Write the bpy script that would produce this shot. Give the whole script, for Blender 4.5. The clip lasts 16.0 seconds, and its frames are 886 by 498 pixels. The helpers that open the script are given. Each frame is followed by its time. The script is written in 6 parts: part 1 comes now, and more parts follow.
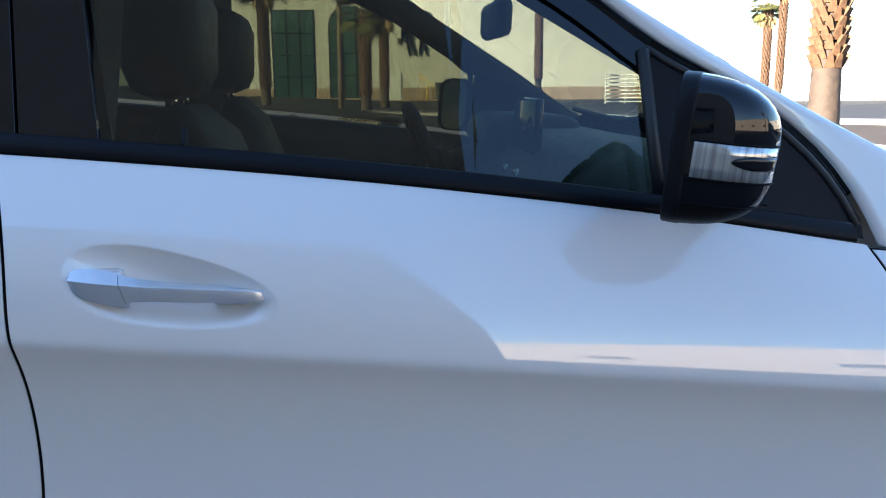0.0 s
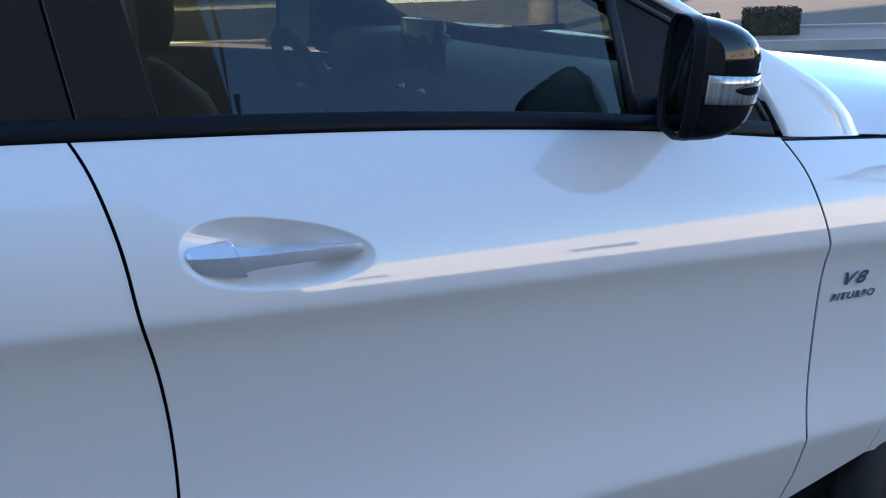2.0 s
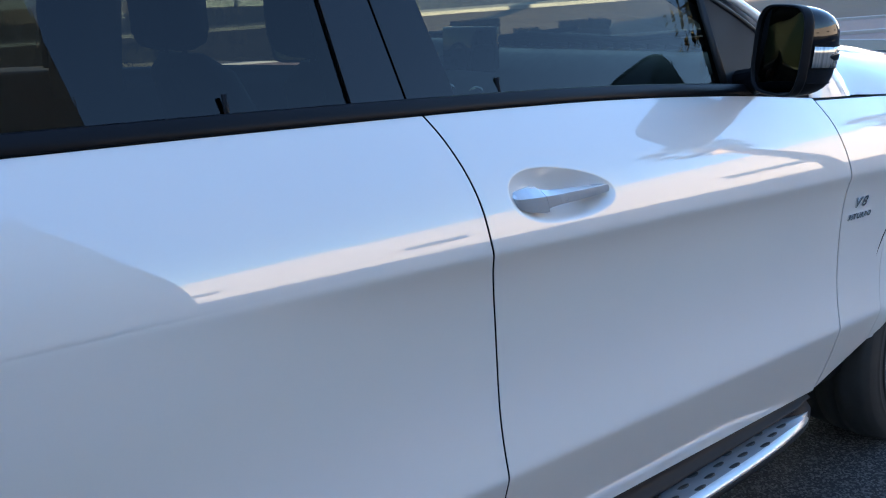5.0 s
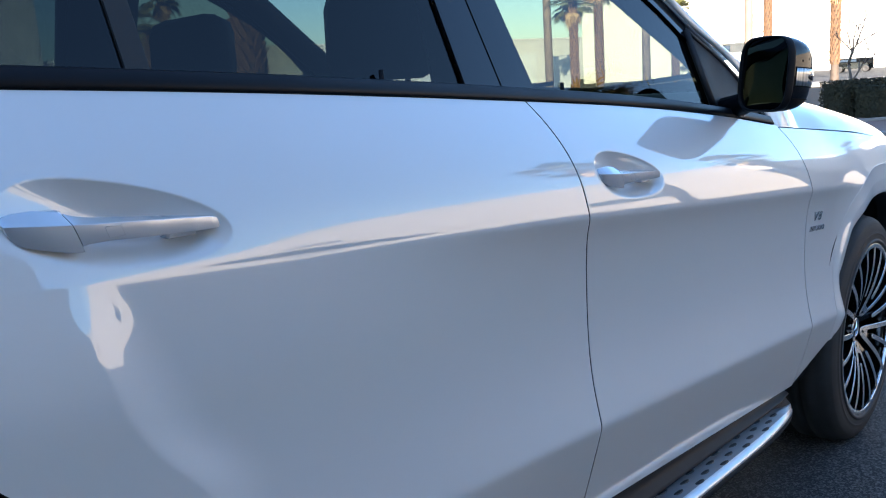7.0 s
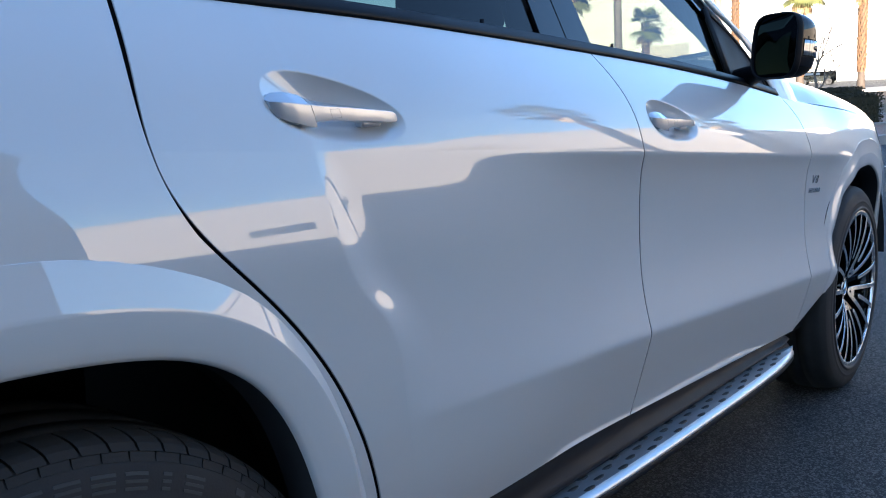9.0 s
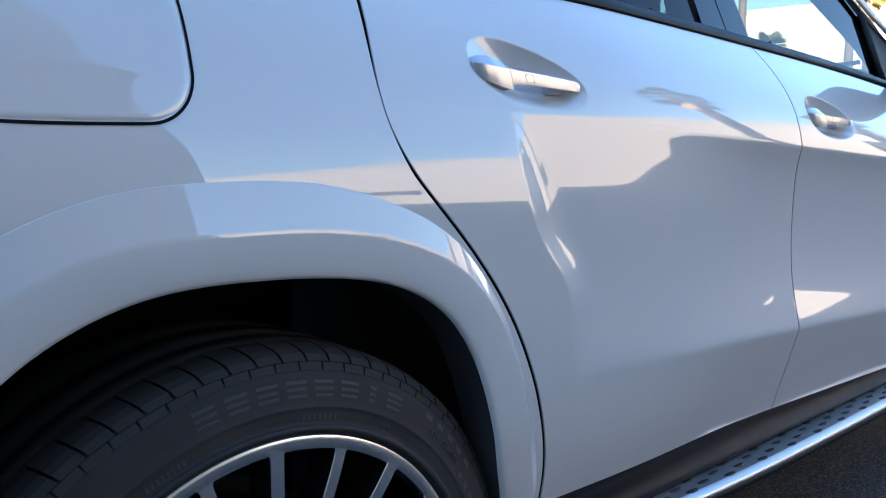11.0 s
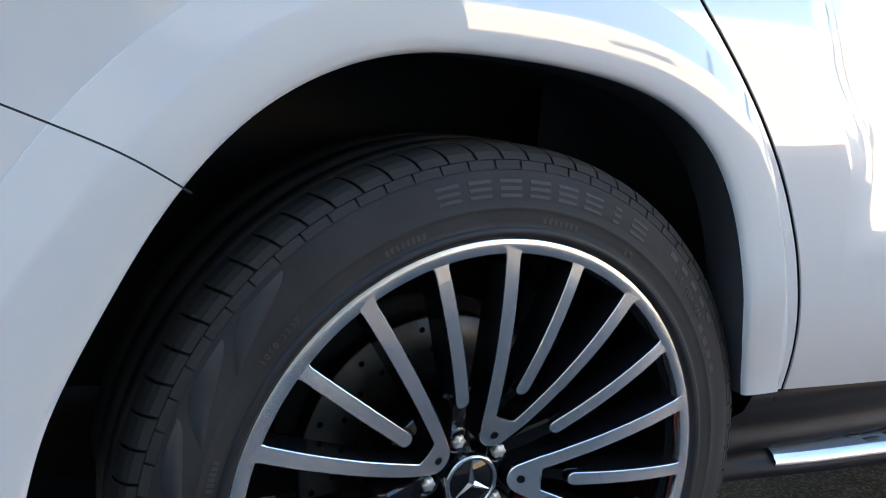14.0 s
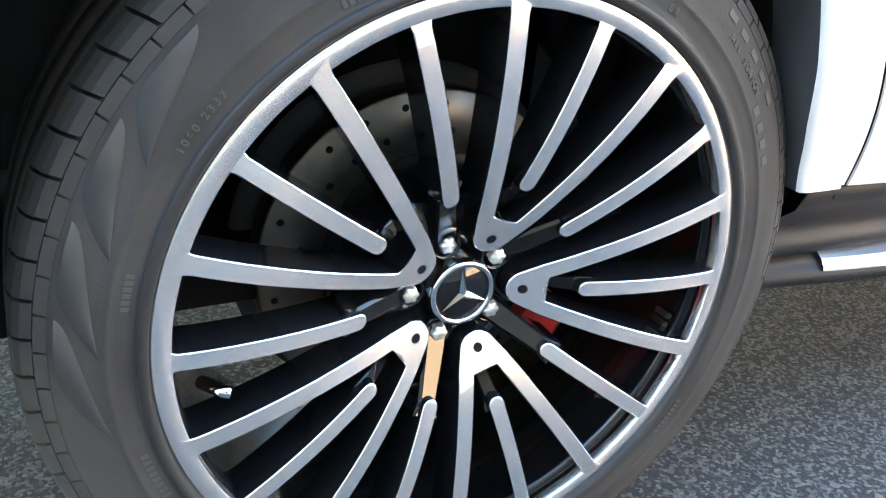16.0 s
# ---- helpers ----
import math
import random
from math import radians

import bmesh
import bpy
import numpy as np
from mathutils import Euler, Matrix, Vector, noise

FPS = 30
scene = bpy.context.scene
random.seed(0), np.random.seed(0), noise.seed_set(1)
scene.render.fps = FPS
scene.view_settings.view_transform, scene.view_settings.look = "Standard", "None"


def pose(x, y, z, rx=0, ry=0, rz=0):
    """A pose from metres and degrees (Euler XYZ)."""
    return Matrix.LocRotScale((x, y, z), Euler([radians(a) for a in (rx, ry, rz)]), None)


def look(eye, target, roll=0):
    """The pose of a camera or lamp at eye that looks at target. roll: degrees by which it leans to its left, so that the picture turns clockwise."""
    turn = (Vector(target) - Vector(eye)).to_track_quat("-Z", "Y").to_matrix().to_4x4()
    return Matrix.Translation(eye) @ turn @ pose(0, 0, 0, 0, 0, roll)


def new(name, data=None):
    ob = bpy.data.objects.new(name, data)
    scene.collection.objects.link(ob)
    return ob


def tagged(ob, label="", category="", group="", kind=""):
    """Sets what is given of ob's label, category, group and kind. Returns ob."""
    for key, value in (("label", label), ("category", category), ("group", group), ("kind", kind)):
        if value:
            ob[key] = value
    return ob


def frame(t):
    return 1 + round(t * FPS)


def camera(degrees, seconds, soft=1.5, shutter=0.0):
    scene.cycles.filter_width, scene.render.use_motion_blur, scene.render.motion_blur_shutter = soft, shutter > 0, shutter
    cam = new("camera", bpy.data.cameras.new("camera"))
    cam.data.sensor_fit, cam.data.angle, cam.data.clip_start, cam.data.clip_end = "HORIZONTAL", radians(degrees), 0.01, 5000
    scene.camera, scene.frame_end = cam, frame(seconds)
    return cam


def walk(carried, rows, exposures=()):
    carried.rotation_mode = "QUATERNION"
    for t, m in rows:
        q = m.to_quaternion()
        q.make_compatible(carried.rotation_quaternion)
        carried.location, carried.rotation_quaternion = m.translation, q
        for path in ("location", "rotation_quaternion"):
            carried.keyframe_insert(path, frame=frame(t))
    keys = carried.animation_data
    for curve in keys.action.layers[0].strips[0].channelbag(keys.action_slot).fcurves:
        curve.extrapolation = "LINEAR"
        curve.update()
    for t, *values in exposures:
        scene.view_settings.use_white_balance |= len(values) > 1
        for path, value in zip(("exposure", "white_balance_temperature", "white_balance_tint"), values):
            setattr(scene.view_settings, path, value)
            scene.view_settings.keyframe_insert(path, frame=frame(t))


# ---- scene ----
cam = camera(55.7, 16.0, soft=1.1)

PATH = [
    (0, (1.693, -1.93, 1.227), (1.946, 0.015, 0.835), -0.4),
    (0.5, (1.585, -1.938, 1.276), (2.066, -0.039, 0.875), -1.2),
    (1, (1.472, -1.919, 1.304), (2.115, -0.079, 0.853), -1.7),
    (1.5, (1.364, -1.918, 1.314), (2.099, -0.15, 0.736), -2.3),
    (2, (1.254, -1.925, 1.332), (2.066, -0.22, 0.672), -2.9),
    (2.5, (1.127, -1.889, 1.346), (2.013, -0.226, 0.675), -3.4),
    (3, (0.994, -1.851, 1.369), (1.935, -0.218, 0.699), -3.6),
    (3.5, (0.871, -1.862, 1.374), (1.855, -0.257, 0.697), -4.1),
    (4, (0.738, -1.863, 1.379), (1.782, -0.299, 0.7), -4.3),
    (6.3, (0.238, -1.776, 1.247), (1.615, -0.405, 0.771), -4.5),
    (6.5, (0.189, -1.76, 1.225), (1.595, -0.408, 0.784), -4.5),
    (7, (0.072, -1.735, 1.199), (1.524, -0.42, 0.797), -4.2),
    (7.5, (-0.029, -1.718, 1.177), (1.459, -0.441, 0.78), -4.2),
    (8, (-0.126, -1.733, 1.158), (1.383, -0.481, 0.763), -4.0),
    (8.2, (-0.166, -1.746, 1.144), (1.35, -0.5, 0.757), -4.0),
    (10.3, (-0.4, -1.741, 1.057), (1.032, -0.39, 0.704), -1.9),
    (10.5, (-0.412, -1.739, 1.05), (0.997, -0.361, 0.71), -1.8),
    (11, (-0.437, -1.729, 1.036), (0.909, -0.287, 0.707), -1.6),
    (11.5, (-0.469, -1.718, 1.02), (0.802, -0.206, 0.707), -1.0),
    (12, (-0.489, -1.721, 0.99), (0.699, -0.144, 0.676), -0.3),
    (12.5, (-0.491, -1.73, 0.953), (0.627, -0.102, 0.64), 0.2),
    (13, (-0.502, -1.726, 0.927), (0.555, -0.056, 0.619), 0.5),
    (13.5, (-0.492, -1.728, 0.89), (0.481, -0.012, 0.559), 1.3),
    (14, (-0.451, -1.701, 0.844), (0.458, 0.037, 0.452), 1.4),
    (14.5, (-0.386, -1.631, 0.819), (0.469, 0.087, 0.255), 1.7),
    (15, (-0.343, -1.578, 0.81), (0.481, 0.093, 0.083), 1.9),
    (15.5, (-0.327, -1.555, 0.799), (0.478, 0.074, -0.038), 1.9),
    (16, (-0.331, -1.548, 0.792), (0.46, 0.054, -0.106), 1.8),
]
walk(cam, [(t, look(eye, target, roll)) for t, eye, target, roll in PATH],
     exposures=((0, 3.37, 5650, 10), (1, 3.17, 5500), (2, 3.4, 5550), (4, 3.58, 5750), (8, 3.2, 5500), (11.5, 3.48, 5700), (12.5, 3.65, 5950), (13.5, 3.97, 6200), (14, 4.35, 6500), (14.5, 5.26, 7050), (16, 6.12, 7450)))

# ---- world, sun ----
SUN_DIR = Vector((-0.85, -0.53, 0.27)).normalized()      # towards the sun
world = bpy.data.worlds.new("world")
scene.world = world
world.use_nodes = True
wn = world.node_tree
bg = wn.nodes["Background"]
sky = wn.nodes.new("ShaderNodeTexSky")
sky.sky_type = "NISHITA"
sky.sun_disc = False
sky.sun_elevation = math.asin(SUN_DIR.z)
sky.sun_rotation = math.atan2(SUN_DIR.x, SUN_DIR.y)
sky.air_density = 1.0
sky.dust_density = 0.3
sky.ozone_density = 2.2
wn.links.new(sky.outputs[0], bg.inputs[0])
bg.inputs[1].default_value = 0.06
sun = new("sun", bpy.data.lights.new("sun", "SUN"))
sun.data.energy = 4.4
sun.data.angle = radians(0.5)
sun.data.color = (1.0, 0.82, 0.60)
sun.matrix_world = look((0, 0, 30), Vector((0, 0, 30)) - SUN_DIR)


# ---- materials ----
def material(name, color, rough=0.5, metal=0.0, coat=0.0, coat_rough=0.03, var=0.0, scale=6.0, bump=0.0, bump_scale=60.0,
             dirt=0.0, dirt_color=(0.25, 0.22, 0.18), spec=0.5, rand=0.0, stretch=None):
    m = bpy.data.materials.new(name)
    m.use_nodes = True
    nt = m.node_tree
    b = nt.nodes["Principled BSDF"]
    b.inputs["Base Color"].default_value = (*color, 1)
    b.inputs["Roughness"].default_value = rough
    b.inputs["Metallic"].default_value = metal
    b.inputs["Specular IOR Level"].default_value = spec
    b.inputs["Coat Weight"].default_value = coat
    b.inputs["Coat Roughness"].default_value = coat_rough
    tc = nt.nodes.new("ShaderNodeTexCoord")
    src = tc.outputs["Object"]
    if stretch:
        mp = nt.nodes.new("ShaderNodeMapping")
        mp.inputs["Scale"].default_value = stretch
        nt.links.new(src, mp.inputs["Vector"])
        src = mp.outputs["Vector"]
    last = None
    if var > 0:
        n1 = nt.nodes.new("ShaderNodeTexNoise")
        n1.inputs["Scale"].default_value = scale
        n1.inputs["Detail"].default_value = 6
        nt.links.new(src, n1.inputs["Vector"])
        ramp = nt.nodes.new("ShaderNodeMapRange")
        ramp.inputs["From Min"].default_value, ramp.inputs["From Max"].default_value = 0.3, 0.7
        ramp.inputs["To Min"].default_value, ramp.inputs["To Max"].default_value = 1 - var, 1 + var
        nt.links.new(n1.outputs["Fac"], ramp.inputs["Value"])
        mix = nt.nodes.new("ShaderNodeMix")
        mix.data_type, mix.blend_type = "RGBA", "MULTIPLY"
        mix.inputs["Factor"].default_value = 1
        mix.inputs["A"].default_value = (*color, 1)
        nt.links.new(ramp.outputs[0], mix.inputs["B"])
        last = mix.outputs["Result"]
        r2 = nt.nodes.new("ShaderNodeMapRange")
        r2.inputs["To Min"].default_value, r2.inputs["To Max"].default_value = max(0.02, rough * (1 - 0.35)), min(1, rough * 1.3)
        nt.links.new(n1.outputs["Fac"], r2.inputs["Value"])
        nt.links.new(r2.outputs[0], b.inputs["Roughness"])
    if rand > 0:
        oi = nt.nodes.new("ShaderNodeObjectInfo")
        rr = nt.nodes.new("ShaderNodeMapRange")
        rr.inputs["To Min"].default_value, rr.inputs["To Max"].default_value = 1 - rand, 1 + rand
        nt.links.new(oi.outputs["Random"], rr.inputs["Value"])
        mx = nt.nodes.new("ShaderNodeMix")
        mx.data_type, mx.blend_type = "RGBA", "MULTIPLY"
        mx.inputs["Factor"].default_value = 1
        mx.inputs["A"].default_value = (*color, 1)
        if last:
            nt.links.new(last, mx.inputs["A"])
        nt.links.new(rr.outputs[0], mx.inputs["B"])
        last = mx.outputs["Result"]
    if dirt > 0:
        n2 = nt.nodes.new("ShaderNodeTexNoise")
        n2.inputs["Scale"].default_value = 3.1
        n2.inputs["Detail"].default_value = 9
        n2.inputs["Roughness"].default_value = 0.7
        nt.links.new(tc.outputs["Object"], n2.inputs["Vector"])
        r3 = nt.nodes.new("ShaderNodeMapRange")
        r3.inputs["From Min"].default_value, r3.inputs["From Max"].default_value = 0.48, 0.78
        r3.inputs["To Max"].default_value = dirt
        nt.links.new(n2.outputs["Fac"], r3.inputs["Value"])
        mx = nt.nodes.new("ShaderNodeMix")
        mx.data_type = "RGBA"
        mx.inputs["A"].default_value = (*color, 1)
        mx.inputs["B"].default_value = (*dirt_color, 1)
        nt.links.new(r3.outputs[0], mx.inputs["Factor"])
        if last:
            nt.links.new(last, mx.inputs["A"])
        last = mx.outputs["Result"]
    if last:
        nt.links.new(last, b.inputs["Base Color"])
    if bump > 0:
        n3 = nt.nodes.new("ShaderNodeTexNoise")
        n3.inputs["Scale"].default_value = bump_scale
        n3.inputs["Detail"].default_value = 5
        nt.links.new(src, n3.inputs["Vector"])
        bp = nt.nodes.new("ShaderNodeBump")
        bp.inputs["Strength"].default_value = bump
        bp.inputs["Distance"].default_value = min(0.01, 0.6 / bump_scale)
        nt.links.new(n3.outputs["Fac"], bp.inputs["Height"])
        nt.links.new(bp.outputs[0], b.inputs["Normal"])
    return m


def glass_material(name, tint, gloss=0.04):
    """A thin tinted pane: clear through, with the gloss of its two surfaces."""
    m = bpy.data.materials.new(name)
    m.use_nodes = True
    nt = m.node_tree
    nt.nodes.remove(nt.nodes["Principled BSDF"])
    out = nt.nodes["Material Output"]
    t = nt.nodes.new("ShaderNodeBsdfTransparent")
    t.inputs[0].default_value = (*tint, 1)
    g = nt.nodes.new("ShaderNodeBsdfGlossy")
    g.inputs["Roughness"].default_value = 0.003
    lw = nt.nodes.new("ShaderNodeLayerWeight")
    lw.inputs["Blend"].default_value = 0.5
    pw = nt.nodes.new("ShaderNodeMath")
    pw.operation = "POWER"
    pw.inputs[1].default_value = 5.0
    nt.links.new(lw.outputs["Facing"], pw.inputs[0])
    ma = nt.nodes.new("ShaderNodeMath")
    ma.operation = "MULTIPLY_ADD"
    ma.inputs[1].default_value = 0.9 - gloss
    ma.inputs[2].default_value = gloss
    nt.links.new(pw.outputs[0], ma.inputs[0])
    mx = nt.nodes.new("ShaderNodeMixShader")
    nt.links.new(ma.outputs[0], mx.inputs[0])
    nt.links.new(t.outputs[0], mx.inputs[1])
    nt.links.new(g.outputs[0], mx.inputs[2])
    nt.links.new(mx.outputs[0], out.inputs[0])
    return m


def asphalt_material():
    m = material("asphalt", (0.033, 0.033, 0.035), 0.88, var=0.25, scale=1.3, bump=1.0, bump_scale=210, dirt=0.3, dirt_color=(0.07, 0.065, 0.06), spec=0.12)
    nt = m.node_tree
    b = nt.nodes["Principled BSDF"]
    tc = nt.nodes.new("ShaderNodeTexCoord")
    vo = nt.nodes.new("ShaderNodeTexVoronoi")
    vo.inputs["Scale"].default_value = 190
    nt.links.new(tc.outputs["Object"], vo.inputs["Vector"])
    sp = nt.nodes.new("ShaderNodeSeparateColor")
    nt.links.new(vo.outputs["Color"], sp.inputs[0])
    mr = nt.nodes.new("ShaderNodeMapRange")
    mr.inputs["From Min"].default_value = 0.45
    mr.inputs["To Min"].default_value, mr.inputs["To Max"].default_value = 0.0, 0.8
    nt.links.new(sp.outputs[0], mr.inputs["Value"])
    old = b.inputs["Base Color"].links[0].from_socket
    mx = nt.nodes.new("ShaderNodeMix")
    mx.data_type = "RGBA"
    nt.links.new(mr.outputs[0], mx.inputs["Factor"])
    nt.links.new(old, mx.inputs["A"])
    mx.inputs["B"].default_value = (0.16, 0.156, 0.150, 1)
    nt.links.new(mx.outputs["Result"], b.inputs["Base Color"])
    return m


M = {}
M["paint"] = material("white_paint", (0.71, 0.705, 0.69), 0.42, coat=1.0, coat_rough=0.004, var=0.012, scale=2.0, spec=0.3)
M["paint"].node_tree.nodes["Principled BSDF"].inputs["Coat IOR"].default_value = 1.88
M["gloss_black"] = material("gloss_black", (0.005, 0.005, 0.007), 0.03, var=0.1, spec=0.42)
M["black_plastic"] = material("black_plastic", (0.007, 0.007, 0.009), 0.5, var=0.15, scale=9, bump=0.12, bump_scale=900, spec=0.14)
M["sill_plastic"] = material("sill_plastic", (0.020, 0.020, 0.023), 0.5, var=0.15, scale=9, bump=0.12, bump_scale=900, spec=0.14)
M["trim_black"] = material("trim_black", (0.006, 0.006, 0.008), 0.45, var=0.1, spec=0.14)
# near-black; on panel edges and the shell behind the doors it paints shade
M["dark"] = material("near_black", (0.006, 0.006, 0.007), 0.9, var=0.2, spec=0.1)
M["liner"] = material("wheel_liner", (0.036, 0.036, 0.038), 0.85, var=0.3, bump=0.4, bump_scale=300, spec=0.2)
M["rubber_seal"] = material("rubber_seal", (0.012, 0.012, 0.013), 0.6, var=0.1)
M["chrome"] = material("satin_chrome", (0.62, 0.63, 0.64), 0.12, metal=1.0, var=0.03, scale=20)
M["bolt"] = material("bolt_zinc", (0.72, 0.72, 0.71), 0.38, metal=0.6, var=0.06, scale=60)
M["silver"] = material("silver_paint", (0.66, 0.67, 0.69), 0.26, metal=0.5, coat=1.0, coat_rough=0.02, var=0.02)
M["machined"] = material("machined_alloy", (0.84, 0.835, 0.825), 0.25, metal=0.93, var=0.015, scale=5)
nt = M["machined"].node_tree
b = nt.nodes["Principled BSDF"]
tc = nt.nodes.new("ShaderNodeTexCoord")
cr = nt.nodes.new("ShaderNodeVectorMath")
cr.operation = "CROSS_PRODUCT"
cr.inputs[0].default_value = (0, 1, 0)
nt.links.new(tc.outputs["Object"], cr.inputs[1])
vt = nt.nodes.new("ShaderNodeVectorTransform")
vt.vector_type, vt.convert_from, vt.convert_to = "VECTOR", "OBJECT", "WORLD"
nt.links.new(cr.outputs[0], vt.inputs[0])
nt.links.new(vt.outputs[0], b.inputs["Tangent"])          # lathe-turned face: grooves run round the hub
b.inputs["Anisotropic"].default_value = 0.6
M["alu_edge"] = material("polished_aluminium", (0.62, 0.63, 0.65), 0.34, metal=0.75, var=0.05, scale=25, stretch=(1, 30, 30))
M["alu"] = material("brushed_aluminium", (0.30, 0.31, 0.33), 0.42, metal=0.75, var=0.06, scale=25, stretch=(1, 30, 30), bump=0.05, bump_scale=120)
M["rim_black"] = material("rim_black", (0.007, 0.007, 0.008), 0.07, var=0.2, spec=0.40)
M["tyre"] = material("tyre_rubber", (0.036, 0.0345, 0.0335), 0.72, var=0.25, scale=12, bump=0.25, bump_scale=400, dirt=0.5, dirt_color=(0.062, 0.055, 0.048), spec=0.22)
M["tyre_text"] = material("tyre_lettering", (0.041, 0.040, 0.039), 0.62, var=0.2, scale=30, spec=0.5)
M["tyre_field"] = material("tyre_smooth_field", (0.040, 0.0405, 0.041), 0.7, var=0.3, scale=14, dirt=0.4, dirt_color=(0.058, 0.055, 0.052), spec=0.25)
M["disc"] = material("brake_disc", (0.11, 0.105, 0.10), 0.40, metal=1.0, var=0.2, scale=40, dirt=0.4, dirt_color=(0.10, 0.07, 0.05))
M["red"] = material("red_caliper", (0.45, 0.012, 0.01), 0.3, coat=0.6, var=0.08)
M["glass_front"] = glass_material("front_glass", (0.22, 0.235, 0.18), 0.055)
M["glass_rear"] = glass_material("privacy_glass", (0.085, 0.105, 0.105))
M["screen_glass"] = glass_material("windscreen_glass", (0.86, 0.90, 0.87))
M["mirror"] = material("mirror_glass", (0.055, 0.06, 0.065), 0.01, metal=1.0)
M["lens"] = material("clear_lens", (0.42, 0.43, 0.43), 0.16, metal=0.6, coat=1.0, var=0.5, scale=4, stretch=(60, 10, 0.6))
M["leather"] = material("black_leather", (0.006, 0.006, 0.007), 0.6, spec=0.2, var=0.2, scale=30, bump=0.15, bump_scale=500)
M["dash"] = material("dash_vinyl", (0.012, 0.0125, 0.014), 0.55, var=0.15, scale=30, bump=0.1, bump_scale=700)
M["headliner"] = material("headliner_cloth", (0.018, 0.018, 0.018), 0.9, var=0.1)
M["screen"] = material("dark_screen", (0.01, 0.012, 0.014), 0.08, var=0.05)
M["asphalt"] = asphalt_material()
M["road"] = material("sunny_road", (0.085, 0.066, 0.05), 0.9, var=0.15, scale=0.6, bump=0.3, bump_scale=60, dirt=0.5, dirt_color=(0.12, 0.09, 0.065), spec=0.1)
M["concrete"] = material("concrete", (0.24, 0.22, 0.20), 0.85, var=0.1, scale=2.5, bump=0.2, bump_scale=90, dirt=0.3, dirt_color=(0.22, 0.2, 0.17))
M["gravel"] = material("red_gravel", (0.20, 0.12, 0.09), 0.95, var=0.45, scale=40, bump=1.0, bump_scale=60)
M["white_line"] = material("line_paint", (0.62, 0.62, 0.60), 0.7, var=0.15, scale=30, dirt=0.6, dirt_color=(0.2, 0.2, 0.2))
M["stucco"] = material("white_stucco", (0.58, 0.56, 0.51), 0.85, var=0.04, scale=0.7, bump=0.2, bump_scale=40, dirt=0.1, dirt_color=(0.5, 0.46, 0.4))
M["cream"] = material("cream_stucco", (0.42, 0.36, 0.295), 0.85, var=0.05, scale=0.5, bump=0.2, bump_scale=40, dirt=0.1, dirt_color=(0.45, 0.36, 0.28))
M["beige"] = material("beige_stucco", (0.34, 0.265, 0.20), 0.85, var=0.06, scale=0.6, bump=0.2, bump_scale=40)
M["brown"] = material("brown_base", (0.30, 0.22, 0.16), 0.85, var=0.08, scale=1.5)
M["green_glass"] = material("green_window", (0.03, 0.07, 0.065), 0.06, coat=0.8, var=0.3, scale=0.4)
M["palm_trunk"] = material("palm_bark", (0.055, 0.038, 0.026), 0.9, var=0.35, scale=7, bump=0.8, bump_scale=18)
M["palm_boot"] = material("palm_boots", (0.10, 0.052, 0.024), 0.85, var=0.35, scale=9, rand=0.3)
M["frond"] = material("palm_frond", (0.10, 0.10, 0.03), 0.55, var=0.35, scale=3)
M["dry_frond"] = material("dry_frond", (0.30, 0.20, 0.09), 0.8, var=0.3, scale=3)
M["hedge"] = material("hedge_leaf", (0.042, 0.039, 0.025), 0.95, var=0.15, scale=5, spec=0.05)
M["bark"] = material("grey_bark", (0.10, 0.075, 0.055), 0.9, var=0.3, scale=10)
M["pole"] = material("weathered_pole", (0.16, 0.12, 0.09), 0.8, var=0.2, scale=3)
M["yellow"] = material("yellow_paint", (0.65, 0.42, 0.05), 0.6, var=0.1)
M["dumpster"] = material("dark_green_steel", (0.03, 0.045, 0.04), 0.55, var=0.25, scale=4)
M["white_metal"] = material("white_metal", (0.65, 0.65, 0.63), 0.5, var=0.05)
M["blue"] = material("blue_tarp", (0.03, 0.18, 0.55), 0.5, var=0.15)
M["truck"] = material("dark_truck_paint", (0.02, 0.022, 0.02), 0.25, coat=1.0, var=0.1)
M["red_sign"] = material("red_sign", (0.45, 0.06, 0.05), 0.6, var=0.1)
M["dark_glass"] = material("dark_window", (0.02, 0.024, 0.028), 0.06, coat=0.8, var=0.2)
M["tail"] = material("tail_lamp", (0.5, 0.02, 0.02), 0.2, coat=1.0)


# ---- mesh helpers ----
def mesh_of(name, verts, faces, mats, smooth=True, slots=None):
    me = bpy.data.meshes.new(name)
    me.from_pydata([tuple(map(float, v)) for v in verts], [], [tuple(map(int, f)) for f in faces])
    for m in (mats if isinstance(mats, (list, tuple)) else [mats]):
        me.materials.append(m)
    if smooth:
        me.polygons.foreach_set("use_smooth", [True] * len(me.polygons))
    if slots is not None:
        me.polygons.foreach_set("material_index", [int(i) for i in slots])
    me.update()
    return me


def piece(name, me, parent=None, label="", m=None):
    ob = new(name, me)
    if parent:
        ob.parent = parent
    if m is not None:
        ob.matrix_local = m
    return tagged(ob, label)


def bm_mesh(name, bm, mats, smooth=False):
    me = bpy.data.meshes.new(name)
    bm.normal_update()
    bm.to_mesh(me)
    bm.free()
    for m in (mats if isinstance(mats, (list, tuple)) else [mats]):
        me.materials.append(m)
    if smooth:
        me.polygons.foreach_set("use_smooth", [True] * len(me.polygons))
    return me


